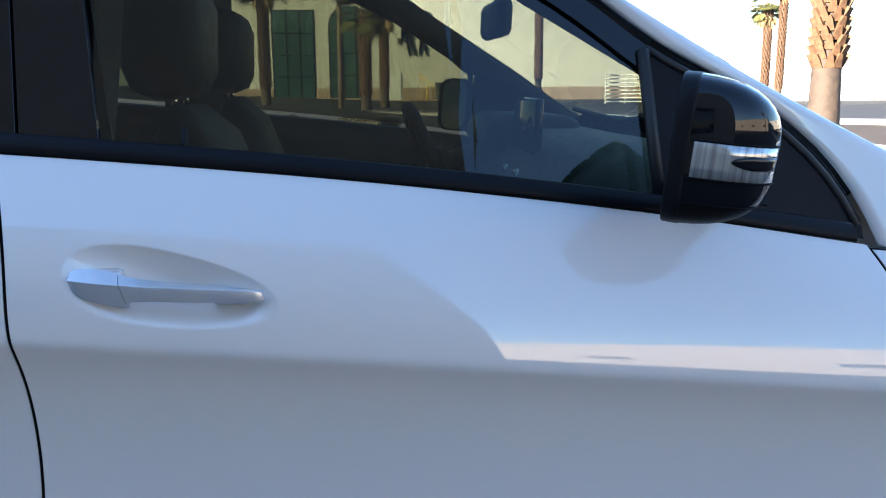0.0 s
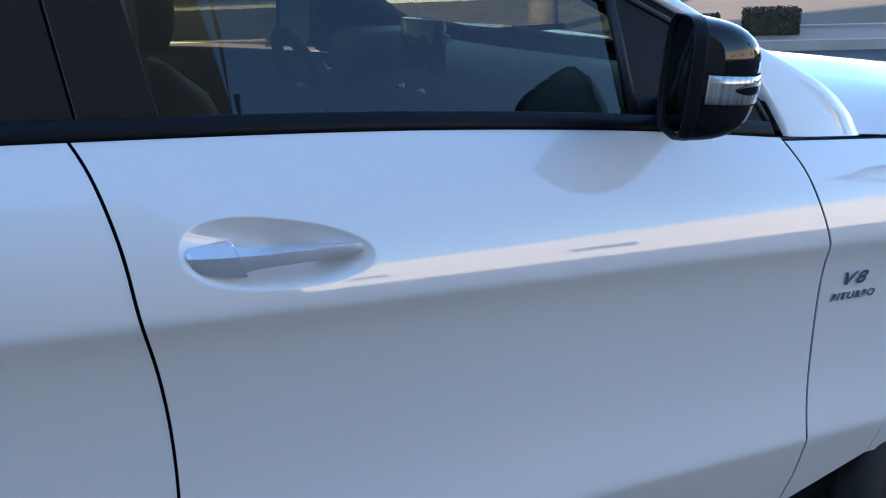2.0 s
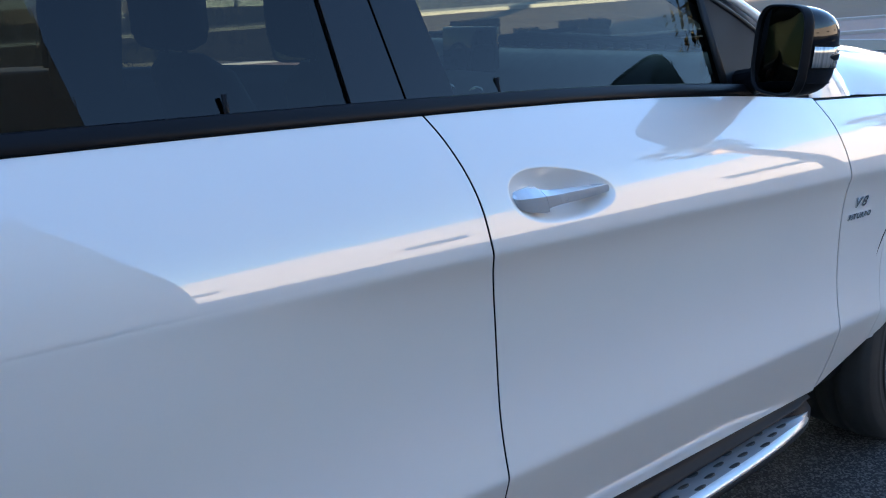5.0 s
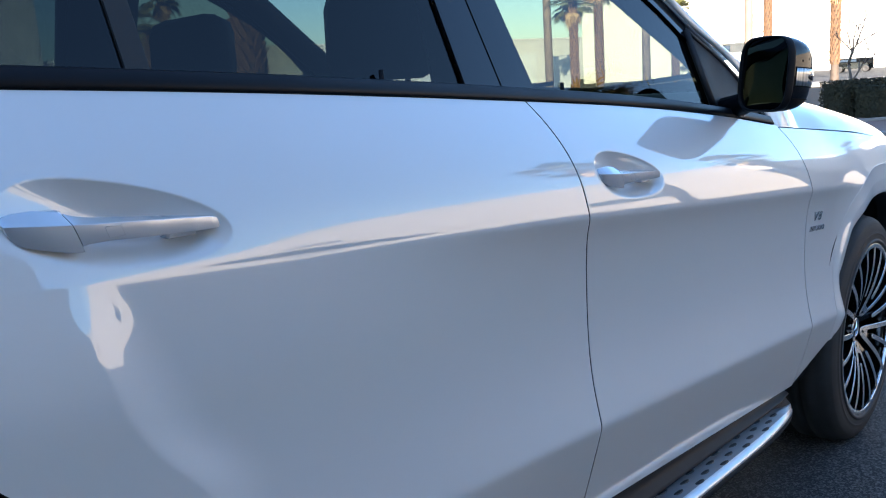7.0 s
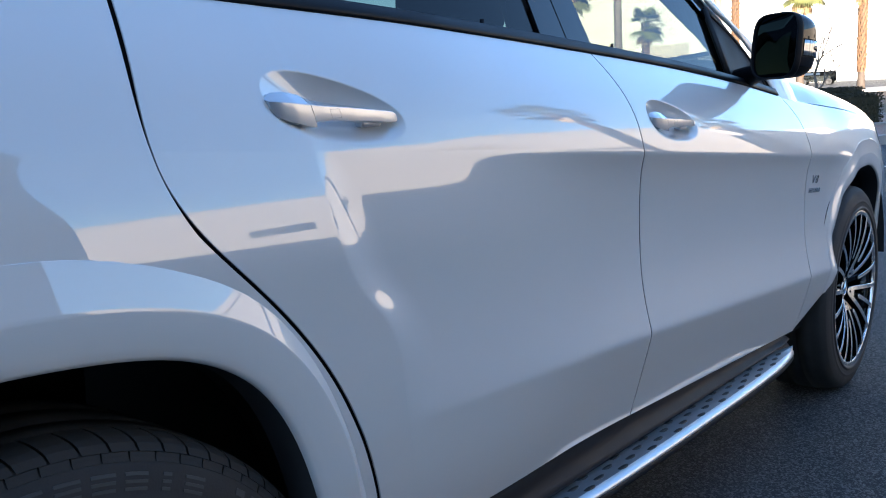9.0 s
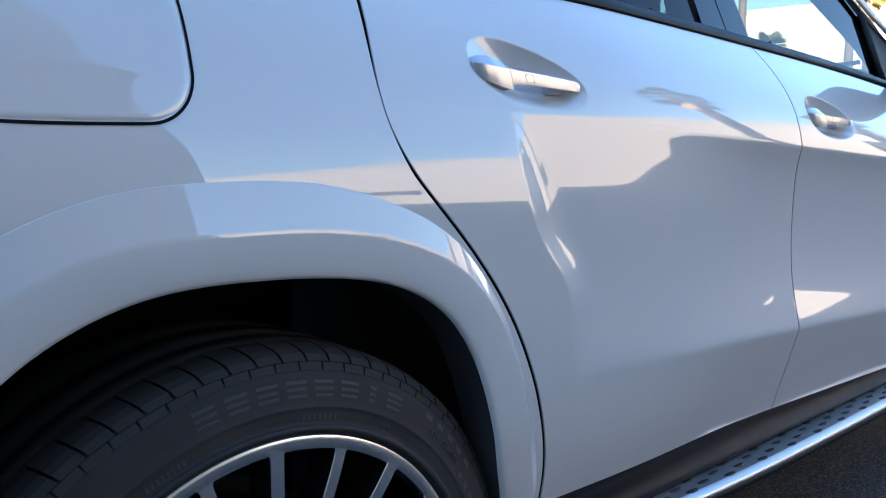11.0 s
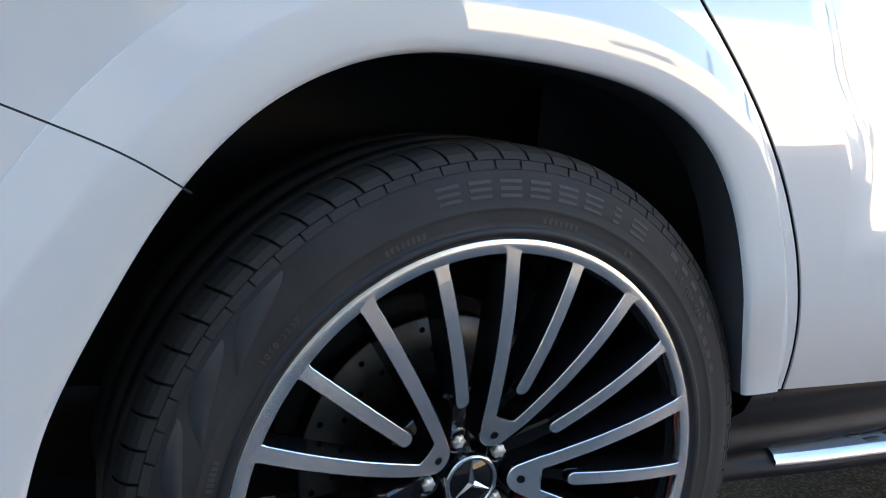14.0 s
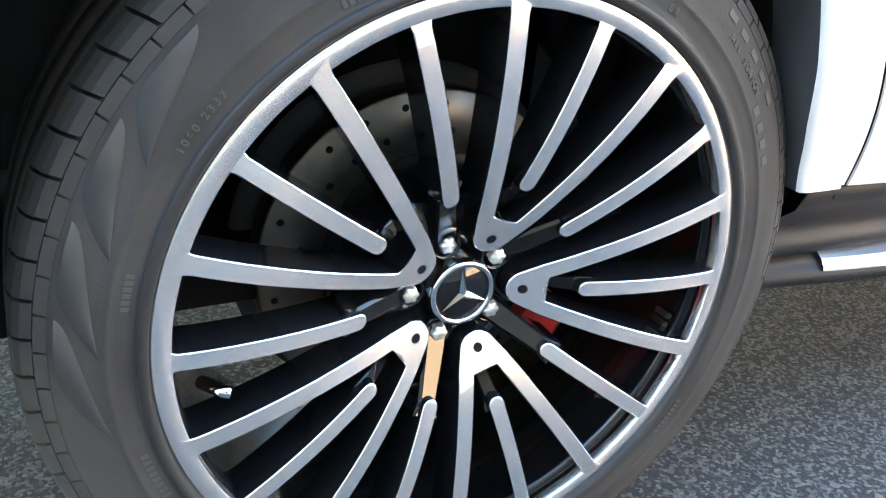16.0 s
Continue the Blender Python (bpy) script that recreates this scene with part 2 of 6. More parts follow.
def box_bm(bm, x0, x1, y0, y1, z0, z1, bevel=0.0):
    b = bmesh.new()
    bmesh.ops.create_cube(b, size=1)
    for v in b.verts:
        v.co = ((x0 + x1) / 2 + v.co.x * (x1 - x0), (y0 + y1) / 2 + v.co.y * (y1 - y0), (z0 + z1) / 2 + v.co.z * (z1 - z0))
    if bevel > 0:
        bmesh.ops.bevel(b, geom=list(b.edges), offset=bevel, segments=2, affect="EDGES", profile=0.5)
    tmp = bpy.data.meshes.new("tmp")
    b.to_mesh(tmp)
    b.free()
    bm.from_mesh(tmp)
    bpy.data.meshes.remove(tmp)


def box(name, x0, x1, y0, y1, z0, z1, mat, parent=None, bevel=0.0, label="", m=None):
    bm = bmesh.new()
    box_bm(bm, x0, x1, y0, y1, z0, z1, bevel)
    return piece(name, bm_mesh(name, bm, mat), parent, label, m)


def grid_faces(n, k, close=False, flip=False, base=0):
    out = []
    for i in range(n if close else n - 1):
        a, b = i * k, ((i + 1) % n) * k
        for j in range(k - 1):
            f = (base + a + j, base + b + j, base + b + j + 1, base + a + j + 1)
            out.append(f[::-1] if flip else f)
    return out


def revolve(name, prof, mat, seg=96, cx=0.0, cz=0.0, a0=0.0, a1=2 * math.pi, flip=False):
    """prof: (r, y) pairs, turned round the y axis through (cx, cz)."""
    full = abs(a1 - a0 - 2 * math.pi) < 1e-6
    n = seg if full else seg + 1
    V = []
    for i in range(n):
        a = a0 + (a1 - a0) * i / seg
        V += [(cx + r * math.cos(a), y, cz + r * math.sin(a)) for r, y in prof]
    return mesh_of(name, V, grid_faces(n, len(prof), full, flip), mat)


def tube(pts, r, sides=8, r1=None):
    """Vertices and faces of a tube along pts; r to r1."""
    pts = [Vector(p) for p in pts]
    V, n = [], len(pts)
    ref = Vector((0.13, 0.21, 0.97))
    for i, p in enumerate(pts):
        d = (pts[min(i + 1, n - 1)] - pts[max(i - 1, 0)]).normalized()
        if abs(d.dot(ref)) > 0.95:
            ref = Vector((0.97, 0.1, 0.2))
        a = d.cross(ref).normalized()
        b = d.cross(a)
        rad = r if r1 is None else r + (r1 - r) * i / (n - 1)
        if isinstance(r, (list, tuple)):
            rad = r[i]
        V += [p + rad * (math.cos(2 * math.pi * k / sides) * a + math.sin(2 * math.pi * k / sides) * b) for k in range(sides)]
    Fc = []
    for i in range(n - 1):
        for k in range(sides):
            k2 = (k + 1) % sides
            Fc.append((i * sides + k, i * sides + k2, (i + 1) * sides + k2, (i + 1) * sides + k))
    Fc.append(tuple(range(sides))[::-1])
    Fc.append(tuple((n - 1) * sides + k for k in range(sides)))
    return V, Fc


def tubes(name, lst, mat, smooth=True):
    V, Fc = [], []
    for v, f in lst:
        o = len(V)
        V += v
        Fc += [tuple(i + o for i in q) for q in f]
    return mesh_of(name, V, Fc, mat, smooth)


def prism(name, outline, yf, depth, mats, bevel=0.001, tops=None):
    """A plate with an outline in (x, z), its front at y = yf(x, z) facing -y, bevelled edge, and sides back by depth."""
    pts = [Vector(p) for p in outline]
    n = len(pts)
    area = sum(pts[i].x * pts[(i + 1) % n].y - pts[(i + 1) % n].x * pts[i].y for i in range(n))
    if area < 0:
        pts.reverse()
        tops = [tuple(n - 1 - i for i in f)[::-1] for f in tops] if tops else None
    ins = []
    for i in range(n):
        e = (pts[(i + 1) % n] - pts[i - 1])
        nrm = Vector((-e.y, e.x)).normalized()
        ins.append(pts[i] + nrm * bevel)
    bm = bmesh.new()
    top = [bm.verts.new((p.x, yf(p.x, p.y), p.y)) for p in ins]
    mid = [bm.verts.new((p.x, yf(p.x, p.y) + bevel, p.y)) for p in pts]
    low = [bm.verts.new((p.x, yf(p.x, p.y) + depth, p.y)) for p in pts]
    flat = [bm.faces.new([top[i] for i in f]) for f in (tops or [tuple(range(n))])]
    for i in range(n):
        j = (i + 1) % n
        bm.faces.new((top[i], mid[i], mid[j], top[j]))
        s = bm.faces.new((mid[i], low[i], low[j], mid[j]))
        s.material_index = 1 if isinstance(mats, (list, tuple)) and len(mats) > 1 else 0
    bmesh.ops.triangulate(bm, faces=flat)
    bmesh.ops.recalc_face_normals(bm, faces=bm.faces)
    return bm_mesh(name, bm, mats)


def spline(xs, ys):
    """A natural cubic through the points, as a function."""
    xs, ys = np.array(xs, float), np.array(ys, float)
    n, h = len(xs), np.diff(xs)
    A, r = np.eye(n), np.zeros(n)
    for i in range(1, n - 1):
        A[i, i - 1:i + 2] = h[i - 1], 2 * (h[i - 1] + h[i]), h[i]
        r[i] = 6 * ((ys[i + 1] - ys[i]) / h[i] - (ys[i] - ys[i - 1]) / h[i - 1])
    m = np.linalg.solve(A, r)

    def at(x):
        x = np.clip(np.asarray(x, float), xs[0], xs[-1])
        i = np.clip(np.searchsorted(xs, x) - 1, 0, n - 2)
        a, b, hh = xs[i + 1] - x, x - xs[i], h[i]
        return (m[i] * a ** 3 + m[i + 1] * b ** 3) / (6 * hh) + (ys[i] / hh - m[i] * hh / 6) * a + (ys[i + 1] / hh - m[i + 1] * hh / 6) * b
    return at


def smooth(a, b, x):
    t = np.clip((np.asarray(x, float) - a) / (b - a), 0, 1)
    return t * t * (3 - 2 * t)


def along(pts, n):
    """n points evenly along a polyline."""
    P = np.array(pts, float)
    s = np.r_[0, np.cumsum(np.linalg.norm(np.diff(P, axis=0), axis=1))]
    q = np.linspace(0, s[-1], n)
    return np.stack([np.interp(q, s, P[:, k]) for k in range(P.shape[1])], 1)


def soft_along(pts, n):
    """n points along a smooth curve through the points."""
    P = np.array(pts, float)
    s = np.r_[0, np.cumsum(np.linalg.norm(np.diff(P, axis=0), axis=1))]
    q = np.linspace(0, s[-1], n)
    return np.stack([spline(s, P[:, k])(q) for k in range(P.shape[1])], 1)

# ---- the car: shape of its side, in the car's own frame (x ahead from the rear axle, y to its left, z up from the ground) ----
PITCH = math.degrees(math.atan(0.043))                  # the yard falls towards the car's nose
car = new("suv")
car.matrix_world = pose(0, 0, 0, 0, PITCH, 0)
tagged(car, "white glossy sport utility vehicle with black trim, parked on dark asphalt", "car")
HUB = 0.388



def from_slope(zs, slopes, z0, y0):
    """A smooth section through (z0, y0) from its lean dy/dz at given heights."""
    s = np.linspace(zs[0], zs[-1], 1200)
    d = np.interp(s, zs, slopes)
    for w in (9, 7):
        d = np.convolve(np.pad(d, w // 2, mode="edge"), np.ones(w) / w, mode="valid")
    y = np.r_[0, np.cumsum((d[1:] + d[:-1]) / 2 * np.diff(s))]
    y += y0 - np.interp(z0, s, y)
    return lambda z: np.interp(z, s, y)


SHOULDER = ([1.0, 1.03, 1.08, 1.13, 1.20, 1.26], [0.168, 0.254, 0.47, 0.70, 0.86, 0.92])
prof_door = from_slope([0.34, 0.41, 0.50, 0.58, 0.592, 0.600, 0.612, 0.65, 0.69, 0.75, 0.82, 0.89, 0.94, 0.968, 0.979, 0.985, 0.991] + SHOULDER[0],
                       [-0.30, -0.27, -0.27, -0.25, -0.22, 0.16, 0.265, 0.255, 0.20, 0.09, 0.00, -0.07, -0.19, -0.34, -0.30, 0.00, 0.125] + SHOULDER[1], 0.985, -0.957)
prof_haunch = from_slope([0.34, 0.45, 0.55, 0.65, 0.75, 0.86, 0.910, 0.940, 0.965, 0.985] + SHOULDER[0],
                         [-0.32, -0.26, -0.08, -0.01, 0.02, -0.02, 0.112, 0.144, 0.219, 0.275, 0.32, 0.317] + SHOULDER[1][2:], 1.03, float(prof_door(1.03)))
belt = spline([-1.0, 0.1, 0.4, 0.7, 1.27, 1.66, 1.9, 2.15, 2.43, 2.6], [1.245, 1.240, 1.233, 1.223, 1.198, 1.176, 1.157, 1.132, 1.098, 1.080])


def rake(x):
    return 0.064 * (x - 1.3) - 0.008


WELLS = ((1.4555, 1.052, 0.1235, 0.14), (0.431, 1.096, 0.119, 0.17))


bowl_end = spline([0.40, 0.60, 0.70, 0.76, 0.82, 0.85, 0.91, 0.96, 1.0, 1.1], [0.517, 0.507, 0.493, 0.486, 0.457, 0.430, 0.393, 0.377, 0.371, 0.366])


def nose_in(x):
    return 0.30 * np.clip(x - 3.15, 0, None) ** 2


def side_y(x, z):
    """The car's right flank."""
    x, z = np.asarray(x, float), np.asarray(z, float)
    zc = z + rake(np.clip(x, -0.2, 3.2))
    base = prof_haunch(z + 0.043 * (np.clip(x, -0.2, 3.2) - 1.3))
    dip = prof_door(zc) - base                           # the hollow of the doors under their crease
    dip = dip * (1 - smooth(2.68, 3.0, x))
    s = np.clip(x - bowl_end(z), 0, None)
    blur = 0.006 + 0.05 * np.clip(0.90 - z, 0, 0.3)        # sharp at the top, dissolving lower down
    dip = dip * np.where(dip > 0, 0.36 + 0.64 * smooth(0.60, 1.25, x), smooth(0.24, 0.74, x))   # shallow at its rear end
    rim = np.where(x < 0, 0.0, 0.268 * s * s / (s + blur))   # its rear end, on a curve round the wheel
    k = 0.008
    h = np.clip(0.5 + 0.5 * (rim - dip) / k, 0, 1)
    end = rim * (1 - h) + dip * h - k * h * (1 - h)
    low = 1 - smooth(0.50, 0.74, z)                      # the foot of the door changes slowly
    y = base + end * (1 - low) + dip * smooth(0.42, 1.1, x) * low
    for cx, cz, half, tilt in WELLS:
        u = (x - cx) / half
        v = (z - (cz - tilt * (x - cx))) / (0.0420 * (1 - 0.20 * u))
        rho = (np.abs(u) ** 2.3 + np.abs(v) ** 2.3) ** (1 / 2.3)
        inn = np.clip(1 - rho, 0, 1)
        hard = inn * (1.35 - 0.35 * inn)                 # a crisp upper rim over one even hollow
        soft = 1 - smooth(0.45, 1.02, rho)
        up = smooth(-0.35, 0.25, v)
        y = y + 0.031 * (hard * up + 0.85 * soft * (1 - up))
    y = y + nose_in(x) + 0.05 * np.clip(-0.45 - x, 0, None) ** 2
    return y


def sheet(name, X, Z, parent, mat, label="", yfun=side_y, flange=0.014, raise_by=0.0, lip=0.0028):
    """A body panel over a grid of (x, z), with its edges folded inwards."""
    n, k = X.shape
    Y = yfun(X, Z) - raise_by
    V = np.stack([X, Y, Z], -1).reshape(-1, 3).tolist()
    Fc = grid_faces(n, k)
    ring = [i * k for i in range(n)] + [(n - 1) * k + j for j in range(1, k)] + [i * k + k - 1 for i in range(n - 2, -1, -1)] + [j for j in range(k - 2, 0, -1)]
    o = len(V)
    c = len(ring)
    for d in (0.0, lip, lip, flange):
        V += [(V[i][0], V[i][1] + d, V[i][2]) for i in ring]
    # past the lip the folded edge is coloured black for the joint's shade
    slots = [0] * (len(Fc) + c) + [1] * c
    for q in (0, 2):
        Fc += [(o + q * c + i, o + q * c + (i + 1) % c, o + (q + 1) * c + (i + 1) % c, o + (q + 1) * c + i) for i in range(c)]
    me = mesh_of(name, V, Fc, [mat, M["dark"]], True, slots)
    me.update()
    if sum(p.normal.y for p in list(me.polygons)[:n * 3]) > 0:
        me.flip_normals()
    return piece(name, me, parent, label)


def four_sided(left, right, low, high, nu, nv, dense):
    """A grid between a left and a right edge (x of z) and a lower and an upper edge (z of x)."""
    def packed(n, a, b, more):                           # closer rows between a and b
        q = np.linspace(0, 1, 2001)
        c = np.cumsum(1 + (more - 1) * smooth(a - 0.03, a + 0.01, q) * (1 - smooth(b - 0.01, b + 0.03, q)))
        return np.interp(np.linspace(0, 1, n), (c - c[0]) / (c[-1] - c[0]), q)
    U, W = np.meshgrid(packed(nu, *dense, 2.6), packed(nv, 0.68, 0.95, 2.8), indexing="ij")
    X = left(0.8) + (right(0.8) - left(0.8)) * U
    for _ in range(14):
        Z = low(X) + (high(X) - low(X)) * W
        X = left(Z) + (right(Z) - left(Z)) * U
    return X, Z


b_gap = spline([0.38, 0.55, 0.664, 0.76, 0.876, 0.95, 1.0, 1.066, 1.138, 1.175, 1.202, 1.26], [1.286, 1.288, 1.292, 1.298, 1.296, 1.287, 1.278, 1.271, 1.257, 1.245, 1.232, 1.20])
f_gap = spline([0.34, 0.44, 0.52, 0.58, 0.66, 0.75, 0.85, 0.915, 1.00, 1.06, 1.10, 1.16], [2.420, 2.438, 2.436, 2.440, 2.450, 2.454, 2.450, 2.443, 2.420, 2.402, 2.381, 2.350])
r_gap = spline([0.38, 0.467, 0.573, 0.683, 0.789, 0.888, 0.963, 1.024, 1.12, 1.18, 1.26], [0.456, 0.452, 0.436, 0.400, 0.343, 0.261, 0.189, 0.152, 0.145, 0.156, 0.175])
GAP = 0.0025


def sill(x):
    return 0.414 - 0.055 * (x - 1.3)


front_door = sheet("front_door", *four_sided(lambda z: b_gap(z) + 0.0022, lambda z: f_gap(z) - GAP, sill, belt, 420, 300, (0.02, 0.28)), car, M["paint"], "white front door panel", lip=0.0012)
rear_door = sheet("rear_door", *four_sided(lambda z: r_gap(z) + GAP + 0.0011, lambda z: b_gap(z) - 0.0022, sill, belt, 420, 300, (0.08, 0.40)), car, M["paint"], "white rear door panel", lip=0.0026)

# the wheel-arch flares: three rings round the wheel, from lip to outer edge
lip_p = [(0.3545, 0.466), (0.347, 0.505), (0.330, 0.585), (0.297, 0.695), (0.235, 0.790), (0.160, 0.836), (0.060, 0.860), (-0.060, 0.869), (-0.160, 0.864), (-0.270, 0.821), (-0.360, 0.733), (-0.425, 0.624), (-0.466, 0.534), (-0.490, 0.42)]
rid_p = [(0.4065, 0.466), (0.402, 0.505), (0.382, 0.630), (0.328, 0.763), (0.250, 0.848), (0.150, 0.893), (0.038, 0.913), (-0.080, 0.917), (-0.190, 0.911), (-0.300, 0.866), (-0.400, 0.770), (-0.484, 0.657), (-0.525, 0.560), (-0.548, 0.42)]
out_p = [(0.4285, 0.466), (0.423, 0.505), (0.393, 0.640), (0.340, 0.772), (0.245, 0.886), (0.140, 0.938), (0.050, 0.962), (-0.075, 0.969), (-0.190, 0.960), (-0.320, 0.908), (-0.430, 0.815), (-0.520, 0.690), (-0.570, 0.580), (-0.600, 0.42)]


def flare(name, parent, cx=0.0, mirror=1, drop=0.0, a=0, b=97, proud=-0.990):
    lip, rid, out = (soft_along([(cx + mirror * p[0], p[1] - drop) for p in q], 97)[a:b] for q in (lip_p, rid_p, out_p))
    rows = []
    for i in range(len(lip)):
        L, Rr, O = lip[i], rid[i], out[i]
        if mirror < 0:                                   # the front flare: a wider, flatter outer band
            Rr = L + (O - L) * 0.46
        yo = float(side_y(O[0], O[1])) - 0.001
        if mirror < 0:
            yr = min(proud + 0.85 * float(nose_in(Rr[0])) + (0.030 * (1 - float(smooth(0.42, 0.80, Rr[1]))) if Rr[0] < cx else 0.0), yo - 0.005)
        else:                                            # its foot runs out flush above the sill
            foot = np.array([1 - float(smooth(0.46, 0.60, L[1])), 0.0]) * (1.0 if L[0] > 0 else 0.0)
            L, Rr, O = L + foot * 0.014, Rr + foot * 0.018, O + foot * 0.012
            yo = float(side_y(O[0], O[1])) - 0.001
            yr = min(proud + (0.024 * (1 - float(smooth(0.46, 0.64, Rr[1]))) if Rr[0] > 0 else 0.0), yo - 0.006)
        yl = yr + 0.002
        Pl, Pr, Po = np.array([L[0], yl, L[1]]), np.array([Rr[0], yr, Rr[1]]), np.array([O[0], yo, O[1]])
        inn = Pl + np.array([0, 0.007, 0]) + (Pl - Pr) * 0.05
        back = inn + np.array([0, 0.06, 0])
        row = [back, inn, Pl + [0, 0.002, 0] + (Pr - Pl) * -0.03]
        row += [Pl + (Pr - Pl) * t + np.array([0, -0.0010 * math.sin(math.pi * t), 0]) for t in (0.06, 0.25, 0.45, 0.65, 0.82, 0.94, 0.98)]
        if mirror > 0:
            row += [Pr + [0, 0.0002, 0]] + [Pr + (Po - Pr) * t for t in (0.02, 0.06, 0.3, 0.6, 0.9, 0.985)]
        else:                                            # runs out into the fender in a hollow curve
            row += [np.array([Pr[0] + (Po[0] - Pr[0]) * t, yo + (yr - yo) * (1 - t) ** 1.7, Pr[2] + (Po[2] - Pr[2]) * t]) for t in (0.0, 0.03, 0.12, 0.3, 0.5, 0.75, 0.96)]
        row += [Po, Po + [0, 0.01, 0]]
        rows.append(row)
    k = len(rows[0])
    me = mesh_of(name, [p for r in rows for p in r], grid_faces(len(rows), k), [M["paint"], M["liner"]], True, [1 if j == 0 else 0 for i in range(len(rows) - 1) for j in range(k - 1)])
    if sum(me.polygons[j].normal.y for j in range(4, 7)) > 0:
        me.flip_normals()
    return piece(name, me, parent)


# the rear quarter, between the door gap, the belt and the flare
nq = 90
A1, A2 = soft_along(out_p[:7], nq), soft_along(out_p[6:11] + [(-0.52, 0.812), (-0.72, 0.86), (-0.95, 0.90)], nq)
zz = np.linspace(0.462, float(belt(0.11)), nq)
B1 = np.stack([r_gap(zz) - GAP - 0.0011, zz], 1)
B2 = along([(float(r_gap(1.24)) - GAP - 0.001, float(belt(0.11))), (-0.30, float(belt(-0.3))), (-0.95, 1.24)], nq)
A, B = np.r_[A1, A2[1:]], np.r_[B1, B2[1:]]
A = np.array([-0.05, 0.42]) + (A - np.array([-0.05, 0.42])) * np.where(A[:, :1] < -0.5, 1.0, 0.988)
tt = np.linspace(0, 1, 60)[None, :, None]
Q = A[:, None] * (1 - tt) + B[:, None] * tt
quarter = sheet("quarter_panel", Q[..., 0], Q[..., 1], car, M["paint"], "white rear quarter panel with fuel flap", flange=0.02)
flare("arch_flare", quarter, a=0, b=75)
bumper_low = soft_along(out_p[10:], 40)
Bb = np.stack([np.interp(np.linspace(0, 1, 40), [0, 1], [-0.95, -0.95]), np.linspace(0.885, 0.42, 40)], 1)
Qb = (bumper_low + np.array([0, -0.004]))[:, None] * (1 - tt[:, :30] / tt[0, 29]) + Bb[:, None] * (tt[:, :30] / tt[0, 29])
bumper = sheet("rear_bumper", Qb[..., 0], Qb[..., 1], car, M["paint"], "white rear bumper corner", flange=0.02)
flare("bumper_flare", bumper, a=74, b=97)


def ribbon(name, pts, width, depth, parent, mat, yfun=side_y, lift=0.0006):
    """A narrow dark joint along (x, z) points on the flank."""
    P = np.array(pts, float)
    T = np.gradient(P, axis=0)
    T /= np.linalg.norm(T, axis=1)[:, None]
    N = np.stack([-T[:, 1], T[:, 0]], 1)
    rows = []
    for s in (-0.5, 0.5):
        q = P + N * width * s
        rows.append(np.stack([q[:, 0], yfun(q[:, 0], q[:, 1]) - lift, q[:, 1]], 1))
    V = np.stack(rows, 1).reshape(-1, 3)
    me = mesh_of(name, V, grid_faces(len(P), 2), mat)
    return piece(name, me, parent)


# the fuel flap: a rounded square panel, a hair proud, in a dark joint
def rounded(x0, x1, z0, z1, r, n=10, tilt=0.0):
    out = []
    for cx, cz, a in ((x1 - r, z0 + r, -90), (x1 - r, z1 - r, 0), (x0 + r, z1 - r, 90), (x0 + r, z0 + r, 180)):
        out += [(cx + r * math.cos(radians(a + 90 * i / n)), cz + r * math.sin(radians(a + 90 * i / n))) for i in range(n + 1)]
    return [(x, z - tilt * (x - (x0 + x1) / 2)) for x, z in out]


fl = rounded(-0.337, -0.089, 1.026, 1.222, 0.052, tilt=0.012)
ribbon("flap_joint", soft_along(fl + fl[:1], 160), 0.0032, 0, quarter, M["dark"], lift=0.0008)
c = np.array([-0.21, 1.125])
loop = soft_along(fl + fl[:1], 121)[:-1]
rad = np.linspace(0.0, 1.0, 30)[None, :, None]
Qf = c + (loop[:, None] - c) * (rad * 0.975)
Vf = np.concatenate([Qf, Qf[:1]], 0)
mef = mesh_of("fuel_flap", np.stack([Vf[..., 0], side_y(Vf[..., 0], Vf[..., 1]) - 0.0016 * (1 - (rad[..., 0] > 0.985)), Vf[..., 1]], -1).reshape(-1, 3), grid_faces(121, 30), M["paint"])
if mef.polygons[500].normal.y > 0:
    mef.flip_normals()
piece("fuel_flap", mef, quarter, "white rounded fuel flap")
ribbon("bumper_joint", soft_along([(-0.352, 0.736), (-0.40, 0.764), (-0.454, 0.787), (-0.52, 0.812), (-0.72, 0.86)], 40), 0.0018, 0, quarter, M["liner"], lift=0.030)

# front fender, between the front gap, its top edge and the front flare
fo = [(3.075 - p[0], p[1] - 0.03) for p in out_p]
A1 = soft_along(fo[:7], nq)
A2 = soft_along(fo[6:12] + [(3.70, 0.55), (3.95, 0.50)], nq)
zz = np.linspace(0.36, 1.098, nq)
B1 = np.stack([f_gap(zz) + GAP, zz], 1)
fend_top = [(float(f_gap(1.098)) + GAP, 1.098), (2.62, 1.081), (3.0, 1.050), (3.4, 1.000), (3.7, 0.935), (3.95, 0.850)]
A, B = np.r_[A1, A2[1:]], np.r_[B1, soft_along(fend_top, nq)[1:]]
Q = A[:, None] * (1 - tt) + B[:, None] * tt
fender = sheet("front_fender", Q[..., 0], Q[..., 1], car, M["paint"], "white front fender with engine badge", flange=0.02)
flare("front_arch_flare", fender, cx=3.075, mirror=-1, drop=0.03, proud=-0.958)

# dark shell added behind doors: shade by colour, so joints are deep and dark
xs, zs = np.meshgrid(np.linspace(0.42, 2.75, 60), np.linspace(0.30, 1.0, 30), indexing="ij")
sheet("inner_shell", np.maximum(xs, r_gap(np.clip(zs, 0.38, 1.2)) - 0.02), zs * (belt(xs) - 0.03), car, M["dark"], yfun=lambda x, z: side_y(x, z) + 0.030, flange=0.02)

